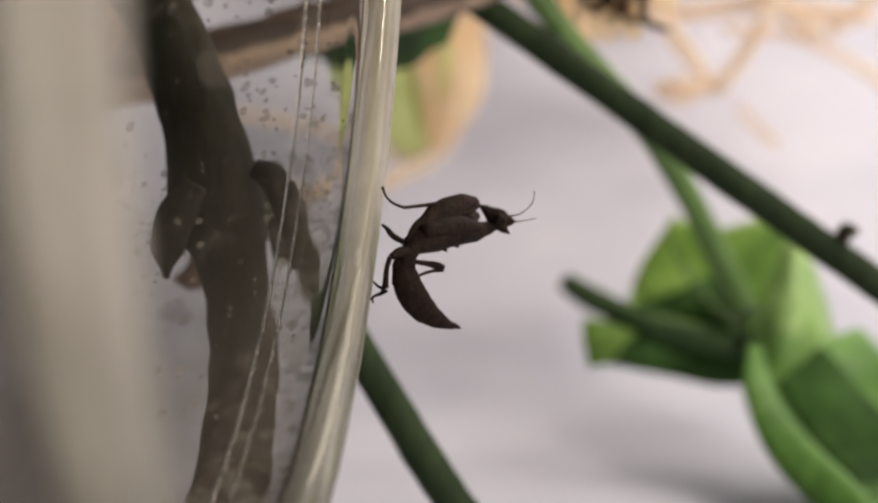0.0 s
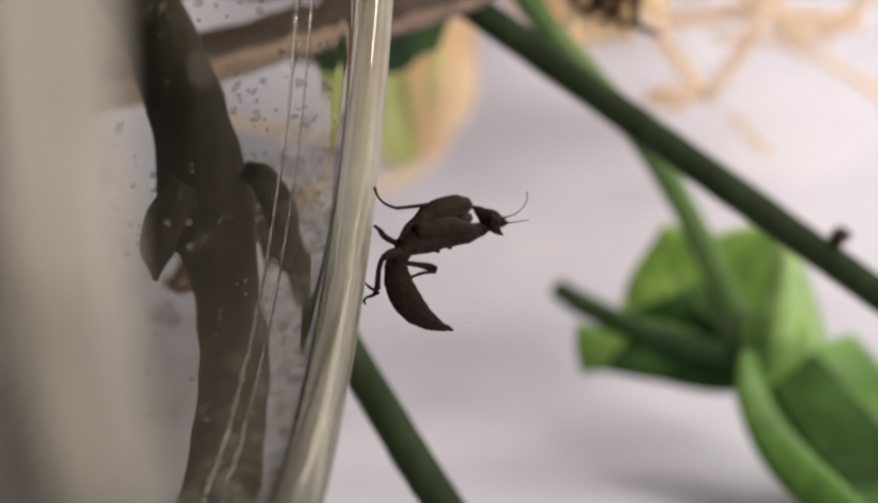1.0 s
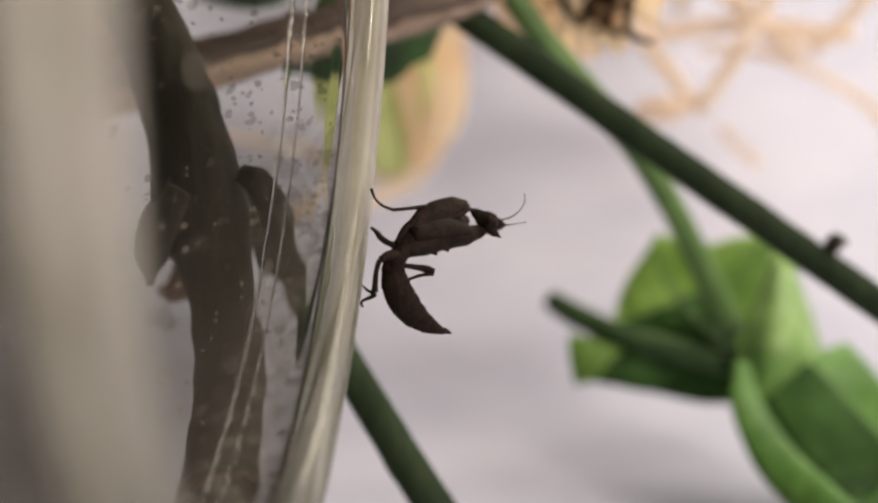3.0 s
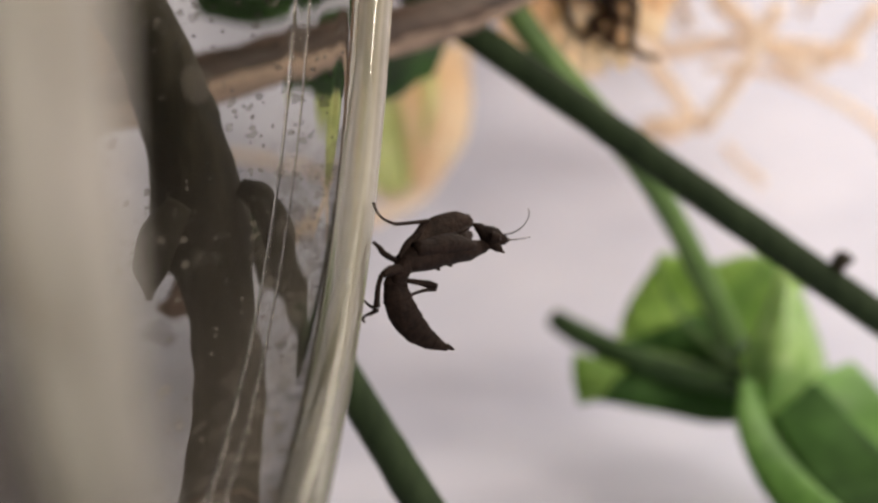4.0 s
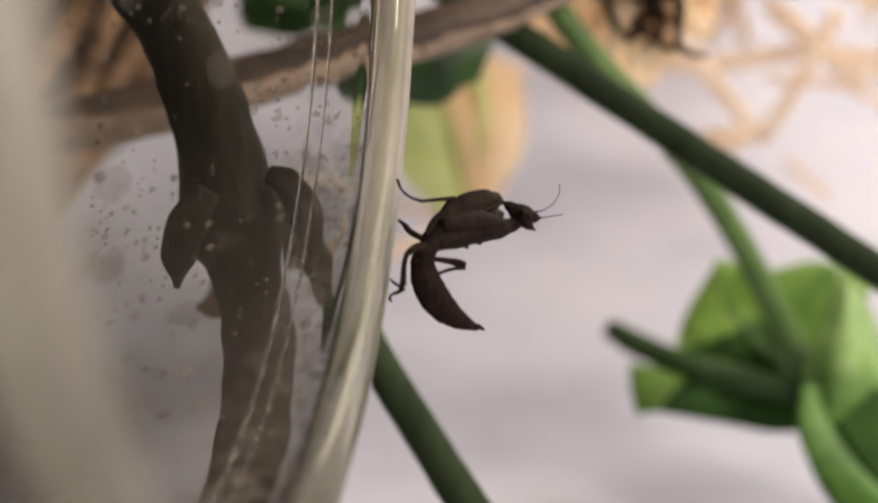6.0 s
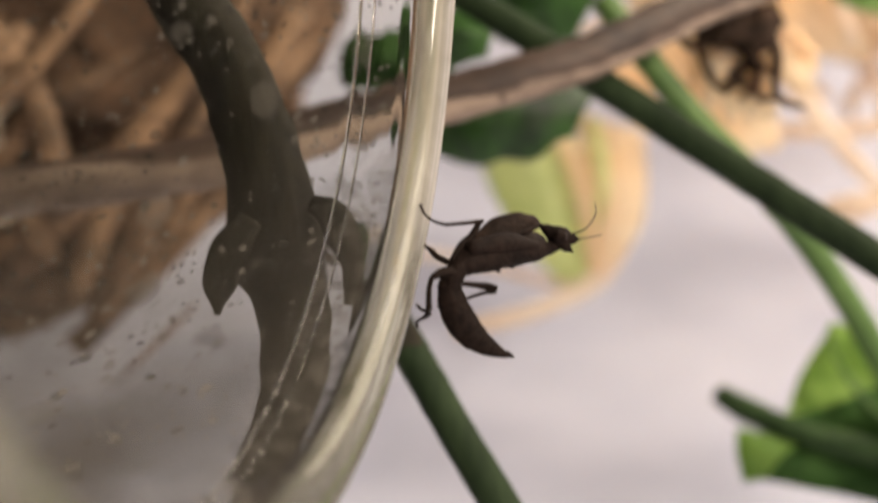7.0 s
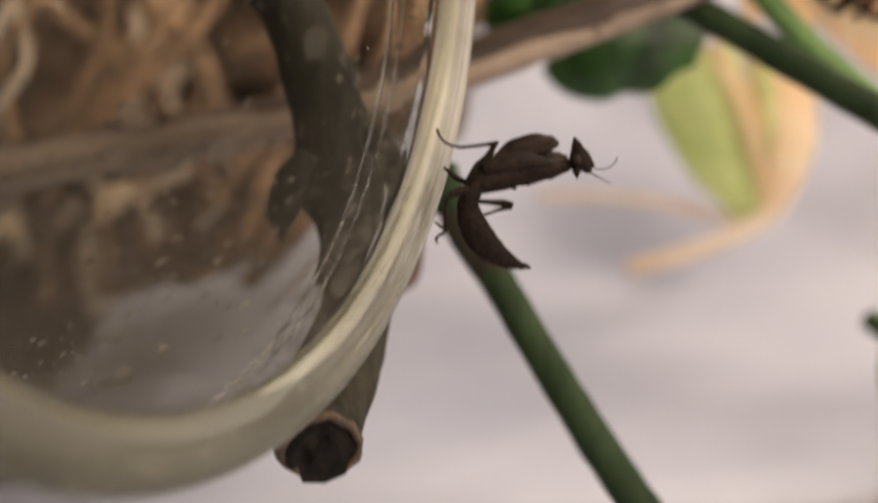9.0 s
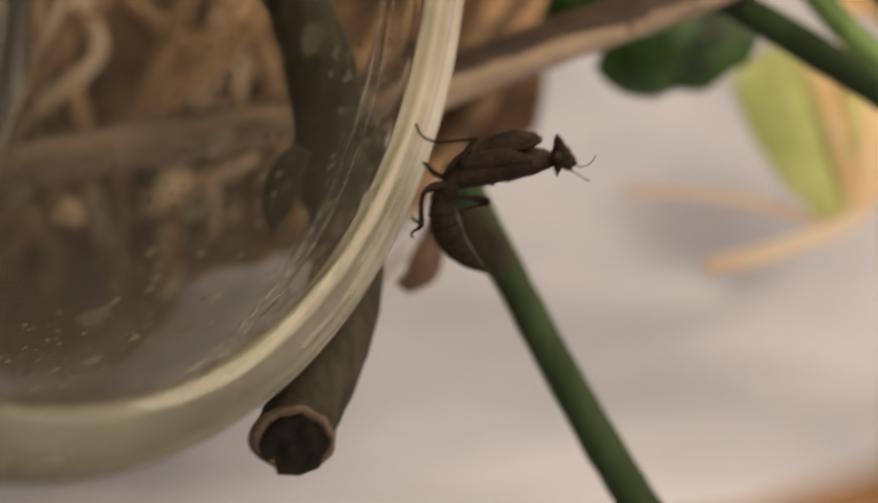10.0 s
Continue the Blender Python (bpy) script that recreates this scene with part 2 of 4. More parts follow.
STEM_LIGHT = mottled("light_stem_skin", (0.05, 0.11, 0.024), (0.11, 0.20, 0.05), 120, 0.6, 0.3, 5)
BARK = mottled("branch_bark", (0.024, 0.014, 0.010), (0.095, 0.057, 0.039), 130, 0.6, 0.7, 5, (0.3, 1, 1))
PALE_BROWN = mottled("pale_underside", (0.15, 0.105, 0.08), (0.36, 0.265, 0.20), 150, 0.7, 0.5, 5, (0.2, 1, 1))
CUT = mottled("rotten_pith", (0.004, 0.003, 0.003), (0.03, 0.02, 0.014), 600, 0.9, 1.0)
RIND = mottled("cut_rind", (0.035, 0.023, 0.015), (0.145, 0.09, 0.055), 320, 0.8, 0.8)
LEAF = mottled("fresh_leaf", (0.11, 0.26, 0.03), (0.40, 0.59, 0.14), 32, 0.55, 0.25, 6, translucent=0.5)
# Paler green: sheen painted on the lobe top, plain tone of bright_leaf.
LEAF_LIT_PALE = mottled("lit_pale_leaf", (0.13, 0.32, 0.055), (0.50, 0.70, 0.28), 60, 0.35, 0.25, 6, translucent=0.45)
# Leaf green with shade painted in, for folds and hollows.
LEAF_SHADE = mottled("leaf_painted_shade", (0.010, 0.034, 0.007), (0.055, 0.13, 0.030), 32, 0.6, 0.3, 6, spec=0.12)
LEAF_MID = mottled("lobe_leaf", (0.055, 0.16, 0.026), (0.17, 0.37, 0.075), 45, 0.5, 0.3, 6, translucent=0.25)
STEM_MID = mottled("young_stem_skin", (0.018, 0.040, 0.014), (0.045, 0.085, 0.03), 140, 0.6, 0.3, 5, spec=0.2)
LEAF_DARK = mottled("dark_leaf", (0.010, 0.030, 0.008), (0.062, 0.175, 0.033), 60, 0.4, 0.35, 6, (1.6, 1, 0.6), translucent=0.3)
LEAF_PALE = mottled("yellowing_leaf", (0.62, 0.71, 0.33), (0.86, 0.90, 0.57), 45, 0.5, 0.2, 6, translucent=0.6)
STRAW = mottled("dry_straw", (0.84, 0.68, 0.53), (0.97, 0.90, 0.81), 90, 0.7, 0.4, 5, (0.4, 1, 1), translucent=0.65)
STRAW_PALE = mottled("pale_dry_leaf", (0.92, 0.73, 0.50), (0.98, 0.90, 0.75), 60, 0.7, 0.4, 5, (0.4, 1, 1), translucent=0.68)
STRAW_BROWN = mottled("old_straw", (0.05, 0.03, 0.019), (0.40, 0.24, 0.14), 90, 0.8, 0.5, 5)
LITTER = mottled("leaf_litter", (0.032, 0.019, 0.012), (0.165, 0.09, 0.05), 70, 0.85, 0.6, 5)
SEED_HEAD = mottled("seed_head", (0.012, 0.008, 0.006), (0.075, 0.045, 0.03), 260, 0.85, 0.8, 5, spec=0.15)
WITHERED = mottled("withered_leaf", (0.055, 0.03, 0.022), (0.14, 0.08, 0.055), 220, 0.8, 0.6, 5)
CORK = mottled("cork_bark", (0.12, 0.056, 0.028), (0.27, 0.14, 0.07), 120, 0.85, 0.8, 5)


# ------------------------------------------------------------ mesh helpers
def part(name, bm, material, parent=None, label="", smooth=True):
    me = bpy.data.meshes.new(name)
    bm.normal_update()
    bm.to_mesh(me)
    bm.free()
    for poly in me.polygons:
        poly.use_smooth = smooth
    me.materials.append(material)
    ob = new(name, me)
    if parent is not None:
        ob.parent = parent
    if label:
        ob["label"] = label
    return ob


def empty(name, at=(0, 0, 0)):
    ob = new(name)
    ob.empty_display_size = 0.005
    ob.location = at
    return ob


def spline(points, n):
    """Catmull-Rom through the points, n steps for each stretch."""
    p = [Vector(q) for q in points]
    p = [p[0] * 2 - p[1]] + p + [p[-1] * 2 - p[-2]]
    out = []
    for i in range(1, len(p) - 2):
        a, b, c, d = p[i - 1], p[i], p[i + 1], p[i + 2]
        for k in range(n):
            t = k / n
            out.append(0.5 * (2 * b + (c - a) * t + (2 * a - 5 * b + 4 * c - d) * t * t + (3 * b - a - 3 * c + d) * t ** 3))
    out.append(p[-2].copy())
    return out


def values(v, count):
    """v spread evenly over count places."""
    if isinstance(v, (int, float)):
        return [v] * count
    out = []
    for i in range(count):
        s = i / (count - 1) * (len(v) - 1)
        k = min(int(s), len(v) - 2)
        f = s - k
        f = f * f * (3 - 2 * f)
        out.append(v[k] * (1 - f) + v[k + 1] * f)
    return out


def tube(points, radius, sides=12, steps=6, flat=1.0, wide=(0, 1, 0), rough=0.0, bm=None, cap=True):
    """A tapered tube; flat scales it along the direction wide."""
    bm = bm or bmesh.new()
    path = spline(points, steps)
    rad = values(radius, len(path))
    rings = []
    up = Vector(wide)
    for i, q in enumerate(path):
        t = (path[min(i + 1, len(path) - 1)] - path[max(i - 1, 0)]).normalized()
        a = up - t * up.dot(t)
        a = a.normalized() if a.length > 1e-4 else t.orthogonal().normalized()
        b = t.cross(a)
        ring = []
        for k in range(sides):
            w = 2 * math.pi * k / sides
            s = rad[i]
            if rough:
                s *= 1 + rough * noise.noise(Vector((q.x * 300 + math.cos(w) * 1.3, q.y * 300 + math.sin(w) * 1.3, q.z * 300)))
            ring.append(bm.verts.new(q + a * (math.cos(w) * s * flat) + b * (math.sin(w) * s)))
        rings.append(ring)
    for r0, r1 in zip(rings, rings[1:]):
        for k in range(sides):
            bm.faces.new((r0[k], r0[(k + 1) % sides], r1[(k + 1) % sides], r1[k]))
    if cap:
        bm.faces.new(list(reversed(rings[0])))
        bm.faces.new(rings[-1])
    bmesh.ops.recalc_face_normals(bm, faces=bm.faces)
    return bm


def sheet(rows, nu=5, nv=5, thick=0.0004, ripple=0.0, seed=0.0):
    """A curved leaf blade through rows of control points, with thickness."""
    lines = [spline(r, nu) for r in rows]
    cols = [spline([ln[i] for ln in lines], nv) for i in range(len(lines[0]))]
    bm = bmesh.new()
    grid = []
    for c in cols:
        g = []
        for q in c:
            d = noise.noise_vector(q * 90 + Vector((seed, seed, seed))) * ripple
            g.append(bm.verts.new(q + d))
        grid.append(g)
    for a, b in zip(grid, grid[1:]):
        for k in range(len(a) - 1):
            bm.faces.new((a[k], a[k + 1], b[k + 1], b[k]))
    bmesh.ops.remove_doubles(bm, verts=bm.verts, dist=1e-6)
    bmesh.ops.recalc_face_normals(bm, faces=bm.faces)
    bmesh.ops.solidify(bm, geom=bm.faces[:], thickness=thick)
    return bm


def box(x0, x1, y0, y1, z0, z1):
    bm = bmesh.new()
    bmesh.ops.create_cube(bm, size=1)
    for v in bm.verts:
        v.co = Vector(((x0 + x1) / 2 + v.co.x * (x1 - x0), (y0 + y1) / 2 + v.co.y * (y1 - y0), (z0 + z1) / 2 + v.co.z * (z1 - z0)))
    return bm


# ------------------------------------------------------------ the setting
GROUND = -0.014


def setting():
    bm = bmesh.new()
    rows = []
    prof = [(-1.4, 0.0), (-0.2, 0.0)] + [(0.02 * i, 0.0) for i in range(0, 12)]
    prof += [(0.25 + 0.319 * math.sin(a), 0.319 - 0.319 * math.cos(a)) for a in [math.radians(1.0 * k) for k in range(0, 91)]]
    prof += [(0.569, 0.40), (0.569, 0.66)]
    xs = [-1.4] + [-0.9 + 0.05 * i for i in range(14)] + [-0.2 + 0.012 * i for i in range(46)] + [0.4 + 0.05 * i for i in range(12)] + [1.4]
    for y, z in prof:
        z += GROUND
        r = []
        for x in xs:
            lift = 0.004 * noise.noise(Vector((x * 3, y * 3, z * 5))) if y > 0.32 else 0.0
            crease = z - 0.043 - 0.004 * noise.noise(Vector((x * 6, 3, 1)))
            lift += (0.0042 + 0.002 * noise.noise(Vector((x * 9, 8, 2)))) * math.exp(-(crease / 0.012) ** 2)
            fold = (x - 0.017) * 0.806 + (y - 0.355) * 0.592
            lift += 0.0016 * math.exp(-(fold / 0.006) ** 2) if 0.27 < y < 0.40 else 0.0
            r.append(bm.verts.new((x, y - lift, z)))
        rows.append(r)
    for a, b in zip(rows, rows[1:]):
        for k in range(len(a) - 1):
            bm.faces.new((a[k], a[k + 1], b[k + 1], b[k]))
    bmesh.ops.recalc_face_normals(bm, faces=bm.faces)
    g = part("ground", bm, SHEET)
    tagged(g, "off-white paper sheet sweeping up into a backdrop", "ground", kind="structure")
    for name, b in (("wall_north", (-1.5, 1.5, 1.5, 1.6, -0.8, 1.6)), ("wall_south", (-1.5, 1.5, -1.6, -1.5, -0.8, 1.6)),
                    ("wall_east", (1.5, 1.6, -1.6, 1.6, -0.8, 1.6)), ("wall_west", (-1.6, -1.5, -1.6, 1.6, -0.8, 1.6)),
                    ("ceiling", (-1.6, 1.6, -1.6, 1.6, 1.6, 1.7)), ("floor", (-1.6, 1.6, -1.6, 1.6, -0.9, -0.8))):
        tagged(part(name, box(*b), PLASTER, smooth=False), "plain beige plaster surface of the room", name.split("_")[0], kind="structure")


setting()


# ------------------------------------------------------------ glass jar
def turned(profile, axis, sides=160, steps=4):
    """A closed profile of (along the axis, radius) in mm, turned round the axis."""
    path = spline([Vector((a, r, 0)) for a, r in profile + profile[:1]], steps)[:-1]
    turn = axis.to_track_quat("Z", "Y").to_matrix()
    bm = bmesh.new()
    rings = []
    for q in path:
        a, r = q.x / 1000, max(q.y, 0) / 1000
        if r < 1e-5:
            rings.append([bm.verts.new(turn @ Vector((0, 0, a)))])
        else:
            rings.append([bm.verts.new(turn @ Vector((r * math.cos(2 * math.pi * k / sides), r * math.sin(2 * math.pi * k / sides), a))) for k in range(sides)])
    for r0, r1 in zip(rings, rings[1:] + rings[:1]):
        for k in range(sides):
            j = (k + 1) % sides
            if len(r0) == 1 and len(r1) == 1:
                continue
            if len(r0) == 1:
                bm.faces.new((r0[0], r1[k], r1[j]))
            elif len(r1) == 1:
                bm.faces.new((r0[k], r1[0], r0[j]))
            else:
                bm.faces.new((r0[k], r1[k], r1[j], r0[j]))
    bmesh.ops.recalc_face_normals(bm, faces=bm.faces)
    return bm


def glass_jar():
    jar = empty("glass_jar", (-0.00805, 0.1037, 0.06045))
    wide = 1.014
    outer = [(-3.6, 55.4), (-5.0, 55.6), (-7.0, 55.85), (-8.6, 56.05), (-12, 56.4), (-24, 57.4), (-45, 59.4), (-66, 61.4), (-80, 65.5), (-94, 74), (-112, 81.5), (-135, 80), (-160, 66), (-172, 48), (-174, 30), (-172, 0)]
    inner = [(-168, 0), (-170, 30), (-168, 46.5), (-157, 64), (-134, 78), (-112, 79.6), (-95.5, 72.5), (-81, 63.8), (-66, 59.6), (-45, 57.6), (-24, 55.7), (-20, 55.33), (-16.5, 55.0), (-14, 54.77), (-12.2, 54.59), (-11, 54.46), (-10.3, 54.36), (-9.6, 54.24), (-8.6, 54.10), (-7, 53.91), (-5.3, 53.66), (-3.6, 53.45)]
    part("body", turned([(a, r * wide) for a, r in outer + inner], JAR_AXIS, 200, 8), GLASS, jar)
    lip = [(0.6, 53.6), (0.0, 55.6), (-1.0, 56.4), (-2.0, 56.5), (-3.0, 56.1), (-3.5, 55.4), (-3.55, 54.4), (-3.3, 52.6), (-2.6, 51.3), (-1.6, 50.4), (-0.6, 50.6), (0.3, 51.9)]
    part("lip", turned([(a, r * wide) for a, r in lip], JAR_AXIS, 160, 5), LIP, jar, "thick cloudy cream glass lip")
    for at, rad, thick in ((-10.0, 54.28, 0.16), (-8.4, 54.06, 0.11)):
        ring = [(at + thick * 1.2 * math.cos(w), rad * wide + thick * math.sin(w)) for w in [2 * math.pi * k / 8 for k in range(8)]]
        part("thread_ridge", turned(ring, JAR_AXIS, 200, 2), RIDGE, jar, "fine raised glass ridge round the neck")
    tagged(jar, "clear bellied glass jar lying on its side, spotted with dried drops", "jar")


glass_jar()


# ------------------------------------------------------------ stems and branch
def stem(name, points, radius, material, label, category="stem", rough=0.06, sides=14):
    ob = part(name, tube(points, radius, sides, 8, rough=rough), material)
    return tagged(ob, label, category)


stem("flower_stem", [(-0.0553, 0.2407, 0.1189), (-0.0178, 0.2374, 0.0916), (0.0197, 0.2341, 0.0644), (0.0447, 0.2319, 0.0462), (0.0697, 0.2297, 0.0281), (0.107, 0.2264, 0.001), (0.1263, 0.2247, -0.0135)], [0.0025, 0.0027, 0.0026],
     STEM_GREEN, "smooth dark green stem slanting across the backdrop")
part("bud", tube([(0.0640, 0.2290, 0.0345), (0.0650, 0.2288, 0.0362), (0.0668, 0.2286, 0.0362)], [0.0012, 0.0016, 0.0005], 10, 5, rough=0.3), STEM_DARK, bpy.data.objects["flower_stem"], "small dark dried bud")


def rooted_stem():
    thing = empty("rooted_stem", (0.0090, 0.2018, -0.0140))
    base = Vector((0.0087, 0.2018, -0.0140))

    def at(*p):
        return Vector(p) - base
    part("stalk", tube([at(-0.0230, 0.1995, 0.0392), at(-0.0106, 0.1996, 0.018), at(-0.0021, 0.2006, 0.0038), at(0.0044, 0.2013, -0.006), at(0.0093, 0.2018, -0.0138)],
                       [0.0026, 0.0025, 0.0027, 0.0028, 0.0042], 16, 10, rough=0.06), STEM_GREEN, thing)
    part("side_shoot", tube([at(-0.0226, 0.1990, 0.0385), at(-0.0231, 0.1975, 0.0412), at(-0.0233, 0.1962, 0.0440)], [0.0027, 0.0027, 0.0023], 12, 6, rough=0.1), STEM_GREEN, thing)
    part("sheath", tube([at(-0.0236, 0.1978, 0.0400), at(-0.0205, 0.1975, 0.0345), at(-0.0175, 0.1979, 0.0300), at(-0.0150, 0.1985, 0.0260)], [0.0018, 0.0026, 0.0024, 0.0008], 12, 6, flat=0.5, rough=0.1), STEM_DARK, thing, "dark papery sheath at the joint")
    part("petiole", tube([at(-0.0250, 0.2005, 0.0412), at(-0.0300, 0.2050, 0.0395), at(-0.0338, 0.2080, 0.0360)], [0.0007, 0.0006, 0.0006], 8, 6), WITHERED, thing, "thin brown stalk of the withered leaf")
    part("withered_leaf", tube([at(-0.0340, 0.2080, 0.0366), at(-0.0326, 0.2062, 0.0342), at(-0.0330, 0.2052, 0.0307), at(-0.0352, 0.2052, 0.0284), at(-0.0376, 0.2056, 0.0282)],
                               [0.0008, 0.0024, 0.0027, 0.0017, 0.0006], 14, 7, flat=0.4, rough=0.25), WITHERED, thing, "curled withered brown leaf")
    tagged(thing, "straight green stem standing on the white sheet", "stem")


rooted_stem()
LINE = [(-0.1377, 0.2100, 0.0491), (-0.0813, 0.2120, 0.0533), (-0.0475, 0.2180, 0.0596), (-0.0167, 0.2230, 0.0685), (0.0039, 0.2270, 0.0747), (0.0248, 0.2400, 0.0872), (0.0481, 0.2580, 0.1006)]
stem("brown_branch", LINE, [0.0044, 0.0037, 0.0034, 0.0033],
     BARK, "brown woody branch crossing behind the jar", "branch", 0.15)
BRANCH = bpy.data.objects["brown_branch"]
# Paler strip along the branch's underside, thicker at the left end.
part("pale_strip", tube([(x + 0.0005, y - 0.0007 - (0.0018 if x < -0.07 else 0.0), z - (0.0010 if x < -0.07 else 0.0019)) for x, y, z in LINE], [0.0042, 0.0030, 0.0019, 0.0018], 12, 8, rough=0.2), PALE_BROWN, BRANCH, "pale brown strip along the underside")
part("twig", tube([(0.0243, 0.2390, 0.0871), (0.0268, 0.2460, 0.0874), (0.0290, 0.2510, 0.0873)], [0.0014, 0.0012, 0.0009], 8, 5, rough=0.2), BARK, BRANCH)
part("twig", tube([(-0.0080, 0.2240, 0.0709), (-0.0068, 0.2225, 0.0686), (-0.0062, 0.2220, 0.0678)], [0.0014, 0.0010, 0.0005], 8, 5, rough=0.2), BARK, BRANCH)
stem("leaf_stalk", [(0.0073, 0.2450, 0.0903), (0.0209, 0.2480, 0.0717), (0.0355, 0.2560, 0.0569), (0.0484, 0.2720, 0.0415), (0.0613, 0.2880, 0.0206)], [0.0022, 0.0022, 0.0024, 0.0026], STEM_LIGHT, "light green leaf stalk running down to a broad leaf")
part("node", tube([(0.0343, 0.2552, 0.0581), (0.0355, 0.2560, 0.0569), (0.0365, 0.2570, 0.0558)], [0.0023, 0.0027, 0.0024], 14, 5, rough=0.1), STEM_LIGHT, bpy.data.objects["leaf_stalk"], "slightly swollen joint")


def cut_stem():
    pts = [(-0.0215, 0.1532, 0.0076), (-0.0219, 0.1630, 0.0184), (-0.0235, 0.1680, 0.0300), (-0.0258, 0.1695, 0.0379), (-0.0278, 0.1695, 0.0474), (-0.0316, 0.1695, 0.0586), (-0.0366, 0.1710, 0.0664), (-0.0430, 0.1730, 0.0756)]
    thing = empty("cut_stem", (0, 0, 0))
    part("stalk", tube(pts, [0.0042, 0.0039, 0.0040, 0.0058, 0.0047, 0.0043, 0.0043, 0.0043], 18, 8, rough=0.1), STEM_DARK, thing)
    d = Vector((-0.0009, -0.0073, -0.0108)).normalized()
    a = Vector((-0.0215, 0.1531, 0.0067))
    side = d.orthogonal().normalized()
    other = d.cross(side)
    rng = random.Random(3)
    n = 30
    bm = bmesh.new()
    rings = [[], [], [], []]
    skin, sleeve = bmesh.new(), [[], [], []]
    for k in range(n):
        w = 2 * math.pi * k / n
        u = side * math.cos(w) + other * math.sin(w)
        edge = 0.0010 + 0.0010 * u.y - 0.0016 * u.x + 0.0006 * noise.noise(Vector((math.cos(w) * 2.4, math.sin(w) * 2.4, 4))) + rng.uniform(-0.0001, 0.0001)
        sleeve[0].append(skin.verts.new(a - d * (0.0014 - 0.0012 * min(u.y, 0)) + u * 0.0043))
        sleeve[1].append(skin.verts.new(a + d * (edge - 0.0007) + u * 0.0045))
        sleeve[2].append(skin.verts.new(a + d * (edge - 0.0007) + u * 0.0036))
        rings[0].append(bm.verts.new(a + d * (edge - 0.0008) + u * 0.0044))
        rings[1].append(bm.verts.new(a + d * edge + u * (0.0046 + rng.uniform(-0.0001, 0.0002))))
        rings[2].append(bm.verts.new(a + d * (edge - 0.0001) + u * (0.0038 + 0.0006 * u.y + rng.uniform(-0.0002, 0.0001))))
        rings[3].append(bm.verts.new(a + d * (edge - 0.0012) + u * (0.0034 + 0.0007 * u.y)))
    for r0, r1 in zip(rings, rings[1:] + rings[:1]):
        for k in range(n):
            bm.faces.new((r0[k], r0[(k + 1) % n], r1[(k + 1) % n], r1[k]))
    bmesh.ops.recalc_face_normals(bm, faces=bm.faces)
    for r0, r1 in zip(sleeve, sleeve[1:] + sleeve[:1]):
        for k in range(n):
            skin.faces.new((r0[k], r0[(k + 1) % n], r1[(k + 1) % n], r1[k]))
    bmesh.ops.recalc_face_normals(skin, faces=skin.faces)
    part("torn_skin", skin, STEM_DARK, thing)
    part("rind", bm, RIND, thing, "torn brown rind round the cut")
    bm = bmesh.new()
    last, first = None, bm.verts.new(a - d * 0.0006)
    for i in range(1, 7):
        ring = []
        for k in range(24):
            w = 2 * math.pi * k / 24
            u = side * math.cos(w) + other * math.sin(w)
            f = i / 6
            h = 0.0007 + (0.0018 * u.y - 0.0018 * u.x) * f + 0.0011 * noise.noise(u * f * 3.1 + Vector((7, 1, 2)))
            ring.append(bm.verts.new(a + d * h + u * ((0.0039 + 0.0008 * u.y + rng.uniform(-0.0003, 0.0002) * (i == 6)) * f)))
        for k in range(24):
            if last is None:
                bm.faces.new((first, ring[k], ring[(k + 1) % 24]))
            else:
                bm.faces.new((last[k], ring[k], ring[(k + 1) % 24], last[(k + 1) % 24]))
        last = ring
    bmesh.ops.solidify(bm, geom=bm.faces[:], thickness=0.0004)
    part("pith", bm, CUT, thing, "blackened rotten pith of the cut end")
    part("bud", tube([(-0.0276, 0.1640, 0.0403), (-0.0296, 0.1630, 0.0368), (-0.0306, 0.1630, 0.0333), (-0.0308, 0.1630, 0.0295)], [0.0016, 0.0023, 0.0021, 0.0004], 12, 6, flat=0.8), STEM_DARK, thing)
    part("side_shoot", tube([(-0.0212, 0.1670, 0.0424), (-0.0188, 0.1664, 0.0410), (-0.0170, 0.1662, 0.0375), (-0.0164, 0.1662, 0.0340), (-0.0168, 0.1664, 0.0305)], [0.0012, 0.0018, 0.0018, 0.0013, 0.0004], 12, 6, flat=0.7, rough=0.1), STEM_DARK, thing)
    tagged(thing, "thick dark stem with a rotten cut end, behind the jar", "stem")


cut_stem()


